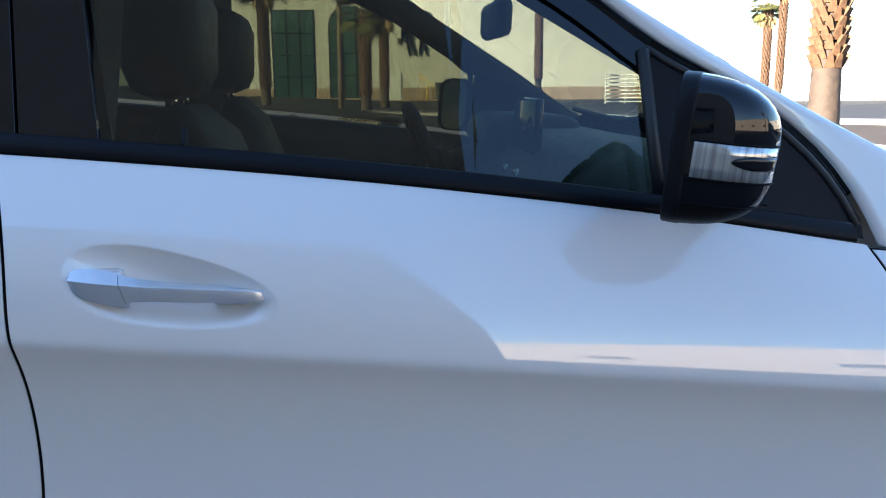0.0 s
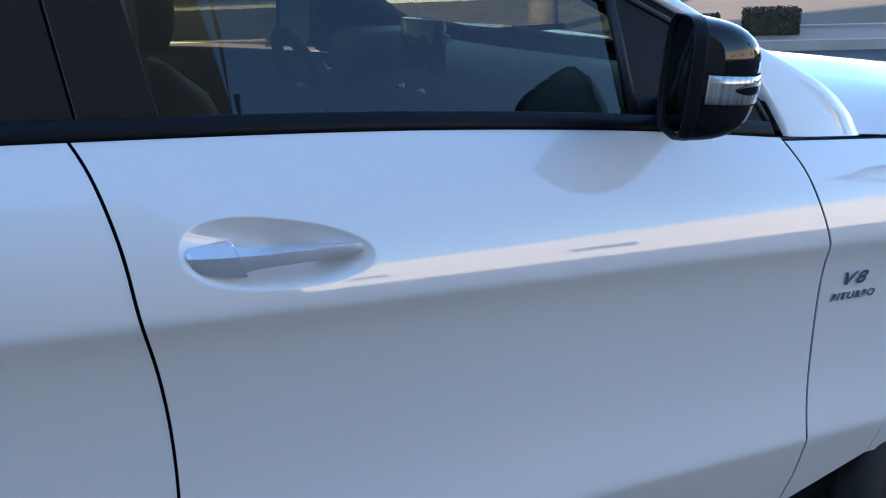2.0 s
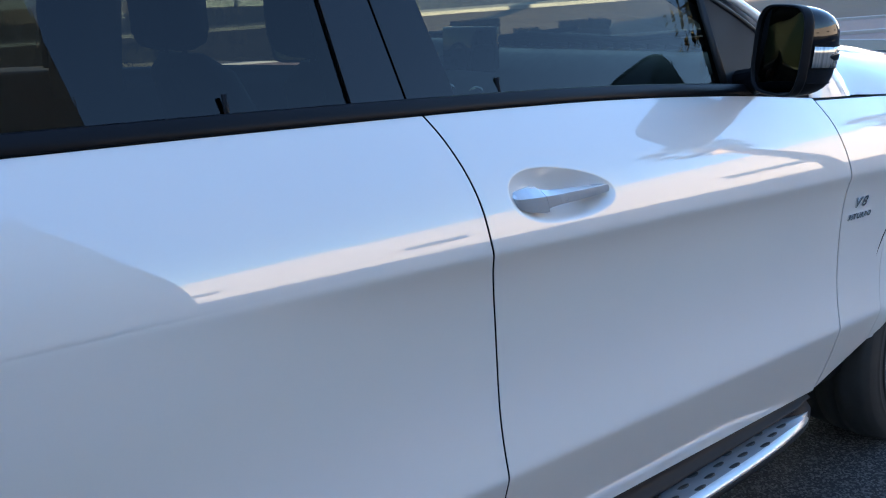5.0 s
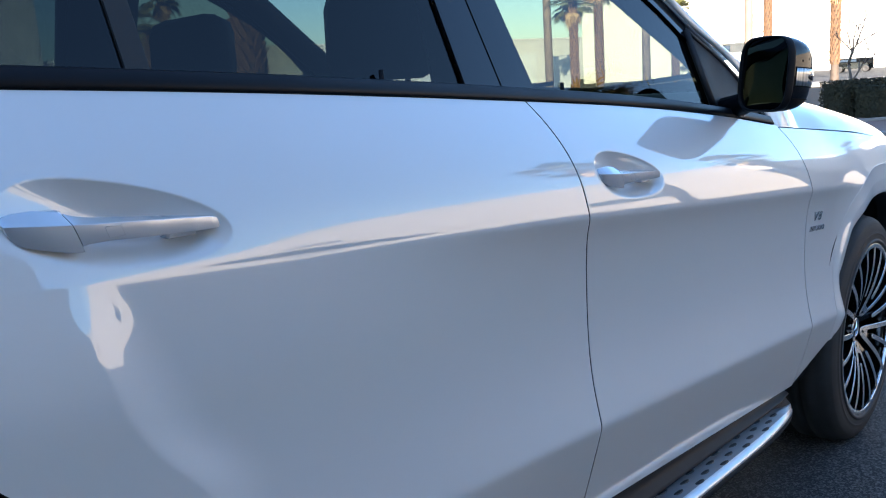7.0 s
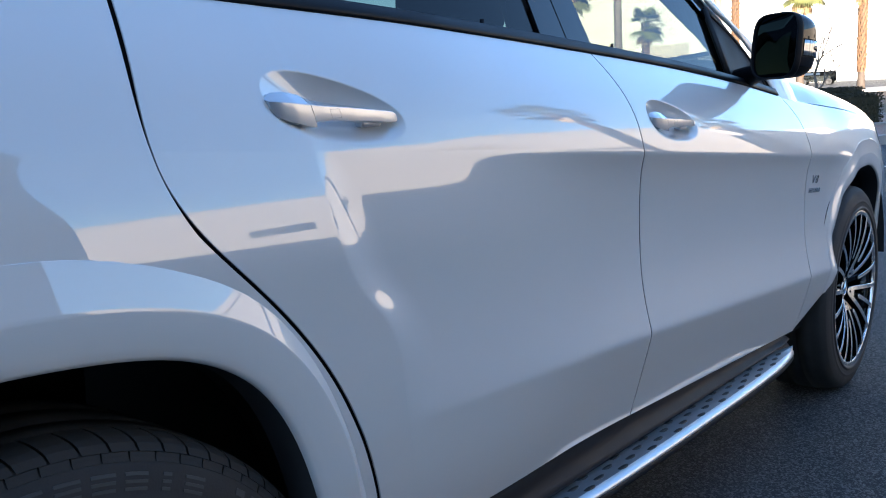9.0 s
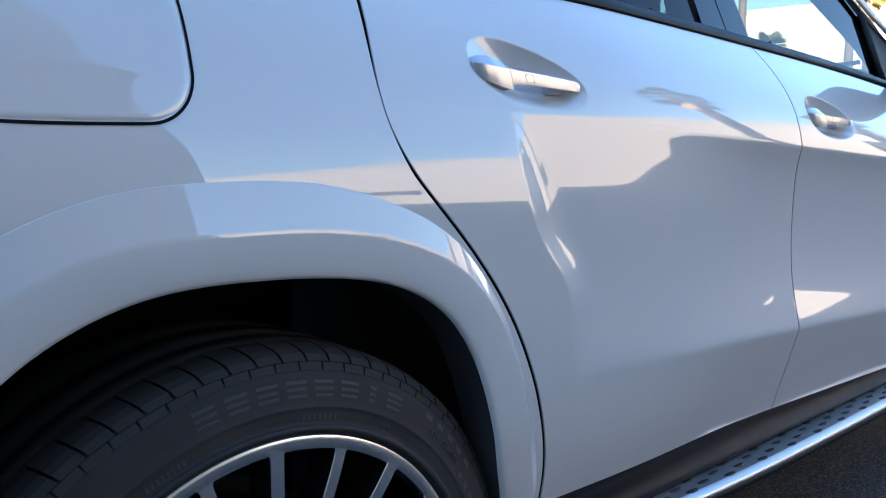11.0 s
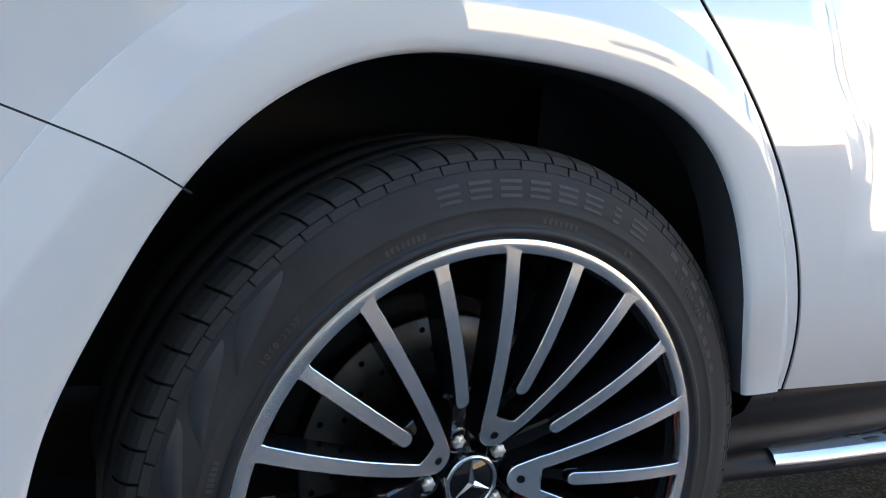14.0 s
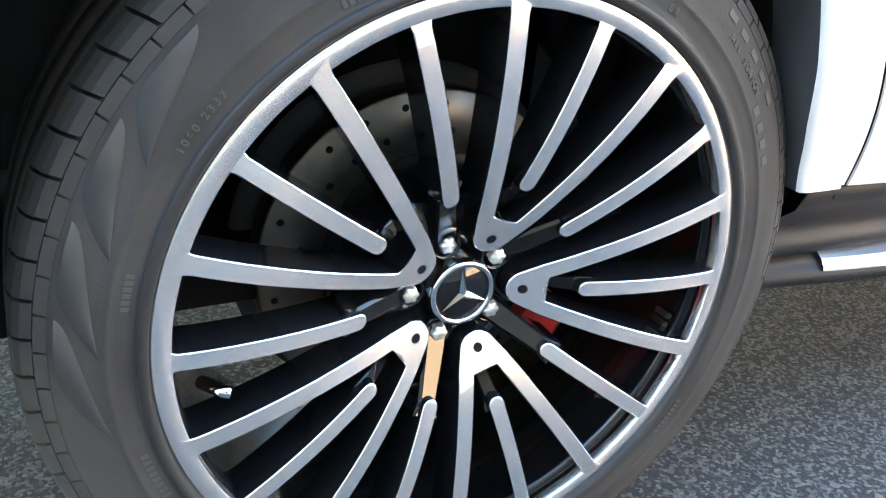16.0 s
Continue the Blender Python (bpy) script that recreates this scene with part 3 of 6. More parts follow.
# belt moulding: a black strip along the foot of the windows
bx = np.linspace(-0.95, 2.362, 140)
bz = belt(bx)
yb = side_y(bx, bz)
rows = []
for i in range(140):
    x, z, y = bx[i], bz[i] + 0.0015, yb[i]
    rows += [(x, y + 0.02, z), (x, y + 0.001, z), (x, y - 0.0015, z + 0.003), (x, y + 0.004, z + 0.012), (x, y + 0.010, z + 0.022), (x, y + 0.016, z + 0.024), (x, y + 0.03, z + 0.02)]
piece("belt_moulding", mesh_of("belt_moulding", rows, grid_faces(140, 7, flip=True), M["trim_black"]), car, "black window-foot moulding")


# ---- windows ----
def pane_y(z):
    return -0.800 + 0.36 * (z - 1.215) + 0.10 * np.clip(z - 1.3, 0, None) ** 2


def band(name, low, high, parent, mat, off=0.0, thick=0.004, label="", side=1):
    """A pane or trim strip between two rows of (x, z) points of equal number."""
    n = len(low)
    quads = [(i, i + 1, 2 * n - 2 - i, 2 * n - 1 - i) for i in range(n - 1)]
    me = prism(name, list(low) + list(high)[::-1], lambda x, z: float(pane_y(z)) + off, thick, mat, 0.0005, quads)
    if side < 0:
        for v in me.vertices:
            v.co.y = -v.co.y
        me.flip_normals()
    return piece(name, me, parent, label)


def flat_poly(name, outline, parent, mat, off=0.0, thick=0.004, label="", side=1):
    """A pane or trim plate in the plane of the side windows (side -1: the car's left)."""
    me = prism(name, outline, lambda x, z: float(pane_y(z)) + off, thick, mat, 0.0005)
    if side < 0:
        for v in me.vertices:
            v.co.y = -v.co.y
        me.flip_normals()
    return piece(name, me, parent, label)


LOWP = [(2.412, 1.100), (2.372, 1.180), (2.302, 1.256), (2.200, 1.320), (2.092, 1.375), (2.020, 1.426), (1.965, 1.462), (1.75, 1.565), (1.5, 1.650), (1.2, 1.690), (0.6, 1.705), (0.0, 1.685), (-0.6, 1.62), (-0.9, 1.56)]
UPP = [(2.606, 1.086), (2.592, 1.120), (2.540, 1.177), (2.455, 1.222), (2.306, 1.292), (2.160, 1.368), (2.057, 1.427), (1.80, 1.573), (1.55, 1.675), (1.2, 1.742), (0.6, 1.760), (0.0, 1.745), (-0.6, 1.69), (-0.9, 1.62)]
low_c, up_c = soft_along(LOWP, 90), soft_along(UPP, 90)


def low_at(x):
    q = low_c[::-1]
    return float(np.interp(x, q[:, 0], q[:, 1]))


for sgn, who in ((1, "right"), (-1, "left")):
    # body-coloured pillar and roof side
    rows = []
    for i in range(90):
        L, U = low_c[i], up_c[i]
        for t in (0, 0.03, 0.12, 0.25, 0.4, 0.55, 0.7, 0.85, 0.97, 1.0):
            p = L + (U - L) * t
            bul = -0.010 * math.sin(math.pi * (t * 0.8 + 0.1)) + (0.006 if t in (0, 1.0) else 0)
            rows.append((p[0], sgn * (float(pane_y(p[1])) - 0.012 + bul), p[1]))
    piece("pillar", mesh_of("pillar", rows, grid_faces(90, 10, flip=sgn > 0), M["paint"]), car)
    bz2 = lambda x: float(belt(x)) + 0.016
    fr = lambda x: low_at(x) - 0.045
    for nm, x0, x1, lean, mt, lb in (("front_window", 1.335, 2.098, 0.0, "glass_front", "lightly tinted front door window"), ("rear_window", 0.555, 1.160, 0.0, "glass_rear", "dark tinted rear door window"), ("quarter_window", -0.75, 0.548, 0.03, "glass_rear", "dark tinted rear quarter window")):
        xs = np.linspace(x0, x1, 30)
        band(nm, [(x, bz2(x)) for x in xs], [(x - lean - (0.02 if nm == "front_window" else 0) * (1 - (x - x0) / (x1 - x0)), fr(x) + 0.01) for x in xs], car, M[mt], 0.006, 0.003, lb, sgn)
    # black uprights between the panes
    for nm, x0, x1, lean, mt in (("door_pillar_cover", 1.249, 1.346, (0.12, 0.17), "gloss_black"), ("door_pillar_cover", 1.146, 1.2445, (0.04, 0.12), "gloss_black"), ("window_divider", 0.535, 0.567, (0.03, 0.03), "rubber_seal"), ("window_divider", 0.205, 0.262, (0.12, 0.12), "gloss_black"), ("rear_pillar_cover", -0.95, -0.75, (-0.5, -0.5), "gloss_black")):
        z0, z1 = bz2((x0 + x1) / 2) - 0.004, low_at((x0 + x1) / 2) - 0.01
        flat_poly(nm, [(x0, z0), (x1, z0), (x1 - lean[1] * (z1 - z0), z1), (x0 - lean[0] * (z1 - z0), z1)], car, M[mt], -0.002 if mt != "rubber_seal" else 0.001, 0.012, "", sgn)
    # upper window frame
    q = [p for p in low_c if 2.10 > p[0] > -0.85]
    band("window_frame", [(p[0] - 0.012, p[1] - 0.046) for p in q], [(p[0], p[1] + 0.002) for p in q], car, M["gloss_black"], -0.001, 0.014, "", sgn)
    # triangular mirror sail
    q = [p for p in low_c if 2.408 > p[0] > 2.078][::-1]
    band("mirror_sail", [(min(p[0], 2.40), bz2(min(p[0], 2.40)) - 0.012) for p in q], [(p[0] - 0.003, p[1] - 0.003) for p in q], car, M["black_plastic"], -0.001, 0.02, "black triangular panel at the mirror", sgn)
    rib = [p for p in low_c if 2.41 > p[0] > 2.08]
    V, Fc = tube([(p[0] - 0.010, sgn * (float(pane_y(p[1])) - 0.005), p[1] - 0.012) for p in rib], 0.006, 6)
    piece("sail_bead", mesh_of("sail_bead", V, Fc, M["rubber_seal"]), car)
    V, Fc = tube([(2.093, sgn * (float(pane_y(1.15)) - 0.004), 1.15), (2.086, sgn * (float(pane_y(1.25)) - 0.004), 1.25), (2.078, sgn * (float(pane_y(1.36)) - 0.004), 1.36)], 0.009, 6)
    piece("window_channel", mesh_of("window_channel", V, Fc, M["rubber_seal"]), car)

# bonnet with two long ridges
def bonnet_z(x, y):
    a = np.abs(y) / 0.845
    base = np.interp(x, [2.4, 2.62, 3.0, 3.4, 3.7, 3.95], [1.098, 1.083, 1.052, 1.002, 0.937, 0.852])
    return base + (0.132 - 0.03 * np.clip(x - 2.6, 0, 2)) * (1 - a ** 8.0) ** 0.8 + 0.010 * smooth(0.50, 0.56, np.abs(y)) * (1 - smooth(0.60, 0.72, np.abs(y)))


bx, by = np.meshgrid(np.linspace(0, 1, 70), np.linspace(-1, 1, 90), indexing="ij")
yy = by * 0.838
xx0 = np.interp(bonnet_z(2.56, by * 0.845), [1.086, 1.12, 1.177, 1.222], [2.606, 2.592, 2.54, 2.487]) - 0.02
xx = xx0 + (3.93 - 0.15 * np.abs(by) ** 3 - xx0) * bx
zz = bonnet_z(xx, by * 0.845)
edge_z = lambda x: np.interp(x, [2.4, 2.62, 3.0, 3.4, 3.7, 3.95], [1.098, 1.081, 1.050, 1.000, 0.935, 0.850])
yy = by * (-side_y(xx, edge_z(xx)) - 0.004 - 0.024 * (1 - smooth(2.58, 2.80, xx)))
piece("bonnet", mesh_of("bonnet", np.stack([xx, yy, zz + 0.003], -1).reshape(-1, 3), grid_faces(70, 90), M["paint"]), car, "white bonnet with raised ridges")
ex = np.linspace(2.40, 3.3, 60)
ledge = [(x, float(side_y(x, z)) + dy, z + dz) for x, z in zip(ex, edge_z(ex)) for dy, dz in ((0.001, -0.002), (0.006, -0.0035), (0.06, -0.004))]
piece("fender_ledge", mesh_of("fender_ledge", ledge, grid_faces(60, 3, flip=True), M["paint"]), fender)
nose = [(3.93 - 0.15 * abs(u) ** 3 + dx, u * 0.72, float(bonnet_z(3.9, u * 0.845)) + dz) for u in np.linspace(-1, 1, 40) for dx, dz in ((0, 0), (0.04, -0.06), (0.06, -0.25), (0.05, -0.55))]
piece("front_bumper", mesh_of("front_bumper", nose, grid_faces(40, 4), M["paint"]), car)
box("front_fascia", 3.72, 3.9, -0.52, 0.52, 0.25, 0.78, M["black_plastic"], car, 0.05)
V, Fc = tube([(3.58, -0.83, 0.89), (3.70, -0.79, 0.875), (3.82, -0.72, 0.85), (3.90, -0.62, 0.83)], [0.03, 0.055, 0.055, 0.03], 12)
piece("headlamp", mesh_of("headlamp", V, Fc, M["lens"]), car, "clear headlamp lens")
cow = [(x, y, float(bonnet_z(2.57, y)) + dz) for y in np.linspace(-0.80, 0.80, 30) for x, dz in ((2.60, -0.012), (2.55, -0.020), (2.47, -0.006), (2.40 + 0.05 * (1 - (y / 0.8) ** 2), 0.016))]
piece("cowl_grille", mesh_of("cowl_grille", cow, grid_faces(30, 4), M["black_plastic"]), car, "black cowl grille under the windscreen")
for k in range(24):
    yk = -0.69 + 0.06 * k
    box("cowl_slat", 2.475, 2.565, yk - 0.004, yk + 0.004, float(bonnet_z(2.57, yk)) - 0.022, float(bonnet_z(2.57, yk)) - 0.004, M["black_plastic"], car, 0.001)
for yw0, yw1 in ((-0.62, 0.05), (-0.1, 0.62)):
    V, Fc = tube([(2.44, yw0, bonnet_z(2.46, yw0) + 0.03), (2.41, (yw0 + yw1) / 2, 1.225), (2.385, yw1, 1.245)], 0.008, 6)
    piece("wiper", mesh_of("wiper", V, Fc, M["black_plastic"]), car)

# windscreen, roof, tailgate and the left side
ws = [(x + 0.07 * (1 - y * y), y * (0.775 - 0.30 * (z - 1.2)), z + 0.02 * (1 - y * y)) for y in np.linspace(-1, 1, 20) for x, z in ((2.43, 1.20), (2.2, 1.335), (2.0, 1.455), (1.75, 1.60), (1.56, 1.690))]
piece("windscreen", mesh_of("windscreen", ws, grid_faces(20, 5), M["screen_glass"]), car, "clear windscreen")
rf = [(x, y * (0.585 if z > 1.70 else 0.60), z + 0.025 * (1 - y * y)) for y in np.linspace(-1, 1, 16) for x, z in ((1.56, 1.69), (1.2, 1.748), (0.6, 1.765), (0.0, 1.750), (-0.6, 1.70), (-0.9, 1.64))]
piece("roof", mesh_of("roof", rf, grid_faces(16, 6), [M["headliner"]]), car, "roof panel")
rf = [(x, y * 0.625, z + 0.045 * (1 - y * y) - 0.012 * abs(y) ** 6) for y in np.linspace(-1, 1, 24) for x, z in ((1.53, 1.712), (1.2, 1.768), (0.6, 1.785), (0.0, 1.770), (-0.6, 1.72), (-0.92, 1.655))]
piece("roof_skin", mesh_of("roof_skin", rf, grid_faces(24, 6), M["paint"]), car, "white roof skin")
tg = [(x, y * hw, z) for y in np.linspace(-1, 1, 16) for x, z, hw in ((-0.955, 1.24, 0.79), (-0.985, 1.15, 0.82), (-0.995, 0.95, 0.86), (-0.99, 0.75, 0.88), (-0.99, 0.42, 0.88))]
tailgate = piece("tailgate", mesh_of("tailgate", tg, grid_faces(16, 5), M["paint"]), car, "white tailgate")
tg = [(x - 0.004, y * hw, z) for y in np.linspace(-1, 1, 16) for x, z, hw in ((-0.90, 1.66, 0.61), (-0.925, 1.45, 0.69), (-0.953, 1.235, 0.785))]
piece("rear_screen", mesh_of("rear_screen", tg, grid_faces(16, 3), M["gloss_black"]), tailgate, "dark rear screen")
lx, lz = np.meshgrid(np.linspace(-0.95, 3.9, 90), np.linspace(0, 1, 30), indexing="ij")
LZ = 0.40 - rake(lx) + (np.where(lx < 2.43, belt(lx), np.interp(lx, [2.43, 3.0, 3.4, 3.9], [1.098, 1.05, 1.005, 0.9])) - 0.40 + rake(lx)) * lz
piece("left_side", mesh_of("left_side", np.stack([lx, -side_y(lx, LZ), LZ], -1).reshape(-1, 3), grid_faces(90, 30, flip=True), M["paint"]), car, "white left flank")
box("underbody", -0.9, 3.7, -0.60, 0.60, 0.26, 0.36, M["dark"], car, 0.03)
box("cabin_floor", -0.9, 2.5, -0.82, 0.84, 0.36, 0.42, M["dark"], car)
for s in (-1, 1):
    dt = [(x, s * y, z) for x in np.linspace(0.15, 2.35, 30) for y, z in ((0.80, float(belt(x)) + 0.004), (0.765, float(belt(x)) - 0.005), (0.75, float(belt(x)) - 0.06), (0.76, 0.9), (0.74, 0.45))]
    piece("door_lining", mesh_of("door_lining", dt, grid_faces(30, 5), M["dash"]), car)
    for x0, x1 in ((1.14, 1.36), (0.16, 0.34), (-0.88, -0.70)):
        ip = [(x + (-0.10 * u if x == x1 else 0.02 * u), s * (0.755 - 0.145 * u - d), 1.13 + 0.54 * u) for u in np.linspace(0, 1, 8) for x, d in ((x0, 0), (x0 + 0.02, 0.025), (x1 - 0.02, 0.025), (x1, 0))]
        piece("inner_pillar", mesh_of("inner_pillar", ip, grid_faces(8, 4), M["headliner"]), car)
    V, Fc = tube([(2.42, s * 0.745, 1.18), (2.2, s * 0.715, 1.315), (2.0, s * 0.675, 1.425), (1.75, s * 0.62, 1.565), (1.5, s * 0.575, 1.665), (0.6, s * 0.56, 1.72)], 0.043, 8)
    piece("roof_rail_lining", mesh_of("roof_rail_lining", V, Fc, M["headliner"]), car)


# ---- inside ----
def seat(x, y, rear=False):
    bm = bmesh.new()
    box_bm(bm, x - 0.34, x + 0.16, y - 0.25, y + 0.25, 0.50, 0.68, 0.06)
    cush = piece("seat", bm_mesh("seat", bm, M["leather"], True), car, "black leather seat")
    pts = [(x - 0.22, 0.60), (x - 0.28, 0.80), (x - 0.34, 1.02), (x - 0.40, 1.20)]
    V = []
    for i, (px, pz) in enumerate(pts + [(x - 0.42, 1.25)]):
        w = (0.24, 0.26, 0.25, 0.20, 0.12)[i]
        th = (0.07, 0.085, 0.075, 0.06, 0.02)[i]
        for k in range(20):
            a = 2 * math.pi * k / 20
            ca, sa = math.cos(a), math.sin(a)
            V.append((px + th * math.copysign(abs(sa) ** 0.6, sa), y + w * math.copysign(abs(ca) ** 0.5, ca), pz))
    Fc = [(i * 20 + k, i * 20 + (k + 1) % 20, (i + 1) * 20 + (k + 1) % 20, (i + 1) * 20 + k) for i in range(4) for k in range(20)] + [tuple(80 + k for k in range(20))]
    piece("backrest", mesh_of("backrest", V, Fc, M["leather"]), cush)
    bm = bmesh.new()
    box_bm(bm, x - 0.51, x - 0.38, y - 0.15, y + 0.15, 1.26, 1.47, 0.05)
    piece("headrest", bm_mesh("headrest", bm, M["leather"], True), cush)
    for d in (-0.06, 0.06):
        V, Fc = tube([(x - 0.43, y + d, 1.2), (x - 0.44, y + d, 1.32)], 0.007, 6)
        piece("headrest_post", mesh_of("headrest_post", V, Fc, M["chrome"]), cush)


for px, py in ((1.81, -0.38), (1.81, 0.38), (0.72, -0.42), (0.72, 0.42), (0.72, 0.0)):
    seat(px, py)

dp = [(2.46, 1.175), (2.32, 1.206), (2.19, 1.202), (2.11, 1.165), (2.07, 1.10), (2.07, 1.0), (2.12, 0.85), (2.15, 0.5)]
dv = [(x - 0.02 * math.cos(4 * y), y, z) for y in np.linspace(-0.75, 0.75, 40) for x, z in dp]
dash = piece("dashboard", mesh_of("dashboard", dv, grid_faces(40, 8), M["dash"]), car, "black dashboard")
bm = bmesh.new()
box_bm(bm, 2.04, 2.30, 0.20, 0.58, 1.12, 1.235, 0.045)
piece("instrument_hood", bm_mesh("instrument_hood", bm, M["dash"], True), dash)
bm = bmesh.new()
box_bm(bm, 2.085, 2.105, -0.11, 0.12, 1.15, 1.28, 0.008)
piece("centre_screen", bm_mesh("centre_screen", bm, M["screen"], True), dash, "dark tablet screen on the dashboard")
for vy in (-0.62, -0.06, 0.06, 0.66):
    me = revolve("air_vent", [(0.045, 0.0), (0.052, -0.012), (0.046, -0.022), (0.030, -0.012), (0.0, -0.010)], M["chrome"], 24)
    piece("air_vent", me, dash, "chrome-ringed round air vent", pose(2.075, vy, 1.07, 0, 0, -90))
bm = bmesh.new()
box_bm(bm, 1.55, 2.12, -0.13, 0.13, 0.55, 0.90, 0.04)
piece("centre_console", bm_mesh("centre_console", bm, M["gloss_black"], True), dash)
# steering wheel
rim = []
for i in range(40):
    a = 2 * math.pi * i / 40
    rim.append((0.185 * math.cos(a), 0.185 * math.sin(a)))
sw_m = pose(1.92, 0.39, 1.065, 0, 68, 0)
V, Fc = tube([(*p, 0) for p in rim] + [(*rim[0], 0)], 0.017, 10)
sw = piece("steering_wheel", mesh_of("steering_wheel", V, Fc, M["leather"]), car, "black leather steering wheel", sw_m)
bm = bmesh.new()
box_bm(bm, -0.06, 0.06, -0.075, 0.075, 0.01, 0.06, 0.025)
piece("horn_pad", bm_mesh("horn_pad", bm, M["dash"], True), sw)
for ang in (0, 180, 90):
    V, Fc = tube([(0.05 * math.sin(radians(ang)), 0.05 * math.cos(radians(ang)), 0.02), (0.18 * math.sin(radians(ang)), 0.18 * math.cos(radians(ang)), 0.0)], 0.014, 6)
    piece("spoke", mesh_of("spoke", V, Fc, M["silver"]), sw)
V, Fc = tube([(0, 0, 0.02), (0, 0, 0.25)], 0.035, 10)
piece("column", mesh_of("column", V, Fc, M["dash"]), sw)
# rear-view mirror under the windscreen's head
bm = bmesh.new()
box_bm(bm, 1.99, 2.025, -0.115, 0.115, 1.408, 1.492, 0.018)
rv = piece("rear_view_mirror", bm_mesh("rear_view_mirror", bm, M["black_plastic"], True), car, "black rear-view mirror")
V, Fc = tube([(2.01, 0, 1.47), (2.02, 0, 1.50), (1.99, 0, 1.535)], 0.018, 8)
piece("stem", mesh_of("stem", V, Fc, M["black_plastic"]), rv)
for xk in (1.45, 0.95):
    V, Fc = tube([(xk, -0.795, float(belt(xk)) + 0.0), (xk, -0.79, float(belt(xk)) + 0.045)], 0.004, 8)
    piece("lock_pin", mesh_of("lock_pin", V, Fc, M["black_plastic"]), car)


# ---- door handles ----
def handle(x0, z0, x1, z1, parent):
    """A pull handle from its lock end (x0, z0) to its tip (x1, z1)."""
    ts = np.linspace(0, 1, 61)
    top = np.interp(ts, [0, 0.02, 0.065, 0.155, 0.245, 0.30, 0.36, 0.52, 0.70, 0.95, 1], [0.0030, 0.0090, 0.0132, 0.0163, 0.0150, 0.0116, 0.0099, 0.0103, 0.0115, 0.0118, 0.0105])
    edge = np.interp(ts, [0, 0.03, 0.25, 0.36, 0.52, 0.80, 0.96, 1], [0.0008, 0.0014, 0.0029, 0.0037, 0.0061, 0.0095, 0.0112, 0.0098])
    lock_low = np.interp(ts, [0, 0.015, 0.04, 0.085, 0.17, 0.24, 0.27], [-0.0120, -0.0165, -0.0195, -0.0215, -0.0240, -0.0252, -0.0240])
    grip_low = np.interp(ts, [0.25, 0.30, 0.40, 0.52, 0.70, 0.90, 0.98, 1], [-0.0200, -0.0165, -0.0134, -0.0113, -0.0078, -0.0040, -0.0018, 0.0010])
    yo = np.interp(ts, [0, 0.02, 0.06, 0.15, 0.35, 0.6, 0.85, 0.97, 1], [-0.943, -0.9465, -0.949, -0.9515, -0.953, -0.953, -0.950, -0.947, -0.945])
    th = np.interp(ts, [0, 0.05, 0.2, 0.8, 0.95, 1], [0.012, 0.020, 0.022, 0.017, 0.013, 0.008])

    def loft(name, a, b, low):
        strips = [[] for _ in range(6)]
        ends = []
        for i in range(a, b):
            x, zc = x0 + (x1 - x0) * ts[i], z0 + (z1 - z0) * ts[i]
            h, e, g, t, y = top[i], edge[i], low[i], th[i], yo[i]
            A_, B_, C_ = (y + t * 0.62, h), (y + 0.0007, e + 0.0004), (y, e - 0.0005)
            D_, E_, F_, G_ = (y - 0.0004, (e + g) * 0.5), (y + 0.0003, g), (y + t * 0.5, g - 0.0018), (y + t, (h + g) * 0.5)
            for s, q in zip(strips, ((A_, B_), (B_, C_), (C_, D_, E_), (E_, F_), (F_, G_), (G_, A_))):
                s.append([(x - 0.36 * (w - 0.003), p, zc + w) for p, w in q])
            ends.append([(x - 0.36 * (w - 0.003), p, zc + w) for p, w in (A_, B_, C_, D_, E_, F_, G_)])
        V, Fc = [], []
        for s in strips:
            Fc += grid_faces(len(s), len(s[0]), base=len(V))
            V += [p for r in s for p in r]
        for e in (ends[0], ends[-1][::-1]):
            Fc.append(tuple(range(len(V), len(V) + 7)))
            V += e
        return mesh_of(name, V, Fc, M["silver"])
    grip = piece("door_handle", loft("door_handle", 16, 61, grip_low), parent, "silver pull handle")
    piece("lock_cover", loft("lock_cover", 0, 17, lock_low), grip, "silver lock cover").location.x = -0.0009
    for tpos, w in ((0.13, 0.06), (0.82, 0.04)):
        x, z = x0 + (x1 - x0) * tpos, z0 + (z1 - z0) * tpos
        box("handle_foot", x - w / 2, x + w / 2, -0.936, -0.88, z - 0.013, z + (0.013 if tpos < 0.5 else 0.006), M["silver"], grip, 0.005)
    x, z = x0 + (x1 - x0) * 0.445, z0 + (z1 - z0) * 0.445 - 0.003
    q = [(x - 0.0095, z + 0.005), (x + 0.0065, z + 0.0055), (x + 0.0105, z - 0.0055), (x - 0.0055, z - 0.006)]
    V, Fc = tube([(u, -0.9533, w) for u, w in q + q[:1]], 0.0004, 5)
    piece("touch_pad", mesh_of("touch_pad", V, Fc, M["silver"]), grip)


handle(1.340, 1.0638, 1.562, 1.0412, front_door)
handle(0.3142, 1.1087, 0.537, 1.0808, rear_door)

# ---- door mirrors ----
def shell_at(u, a, depth=0.113, hw=0.0825, hh=0.087, e=0.5):
    """A point of the mirror's shell: u from the glass (0) to the nose (1), a round it."""
    s = max((1 - min(u, 0.999) ** 2.5) ** (1 / 2.5), 0.02)
    f = lambda v, q: math.copysign(abs(v) ** q, v)
    return Vector((u * depth, hw * s * f(math.cos(a), e), hh * (1 - (1 - s) * 0.85) * f(math.sin(a), e)))


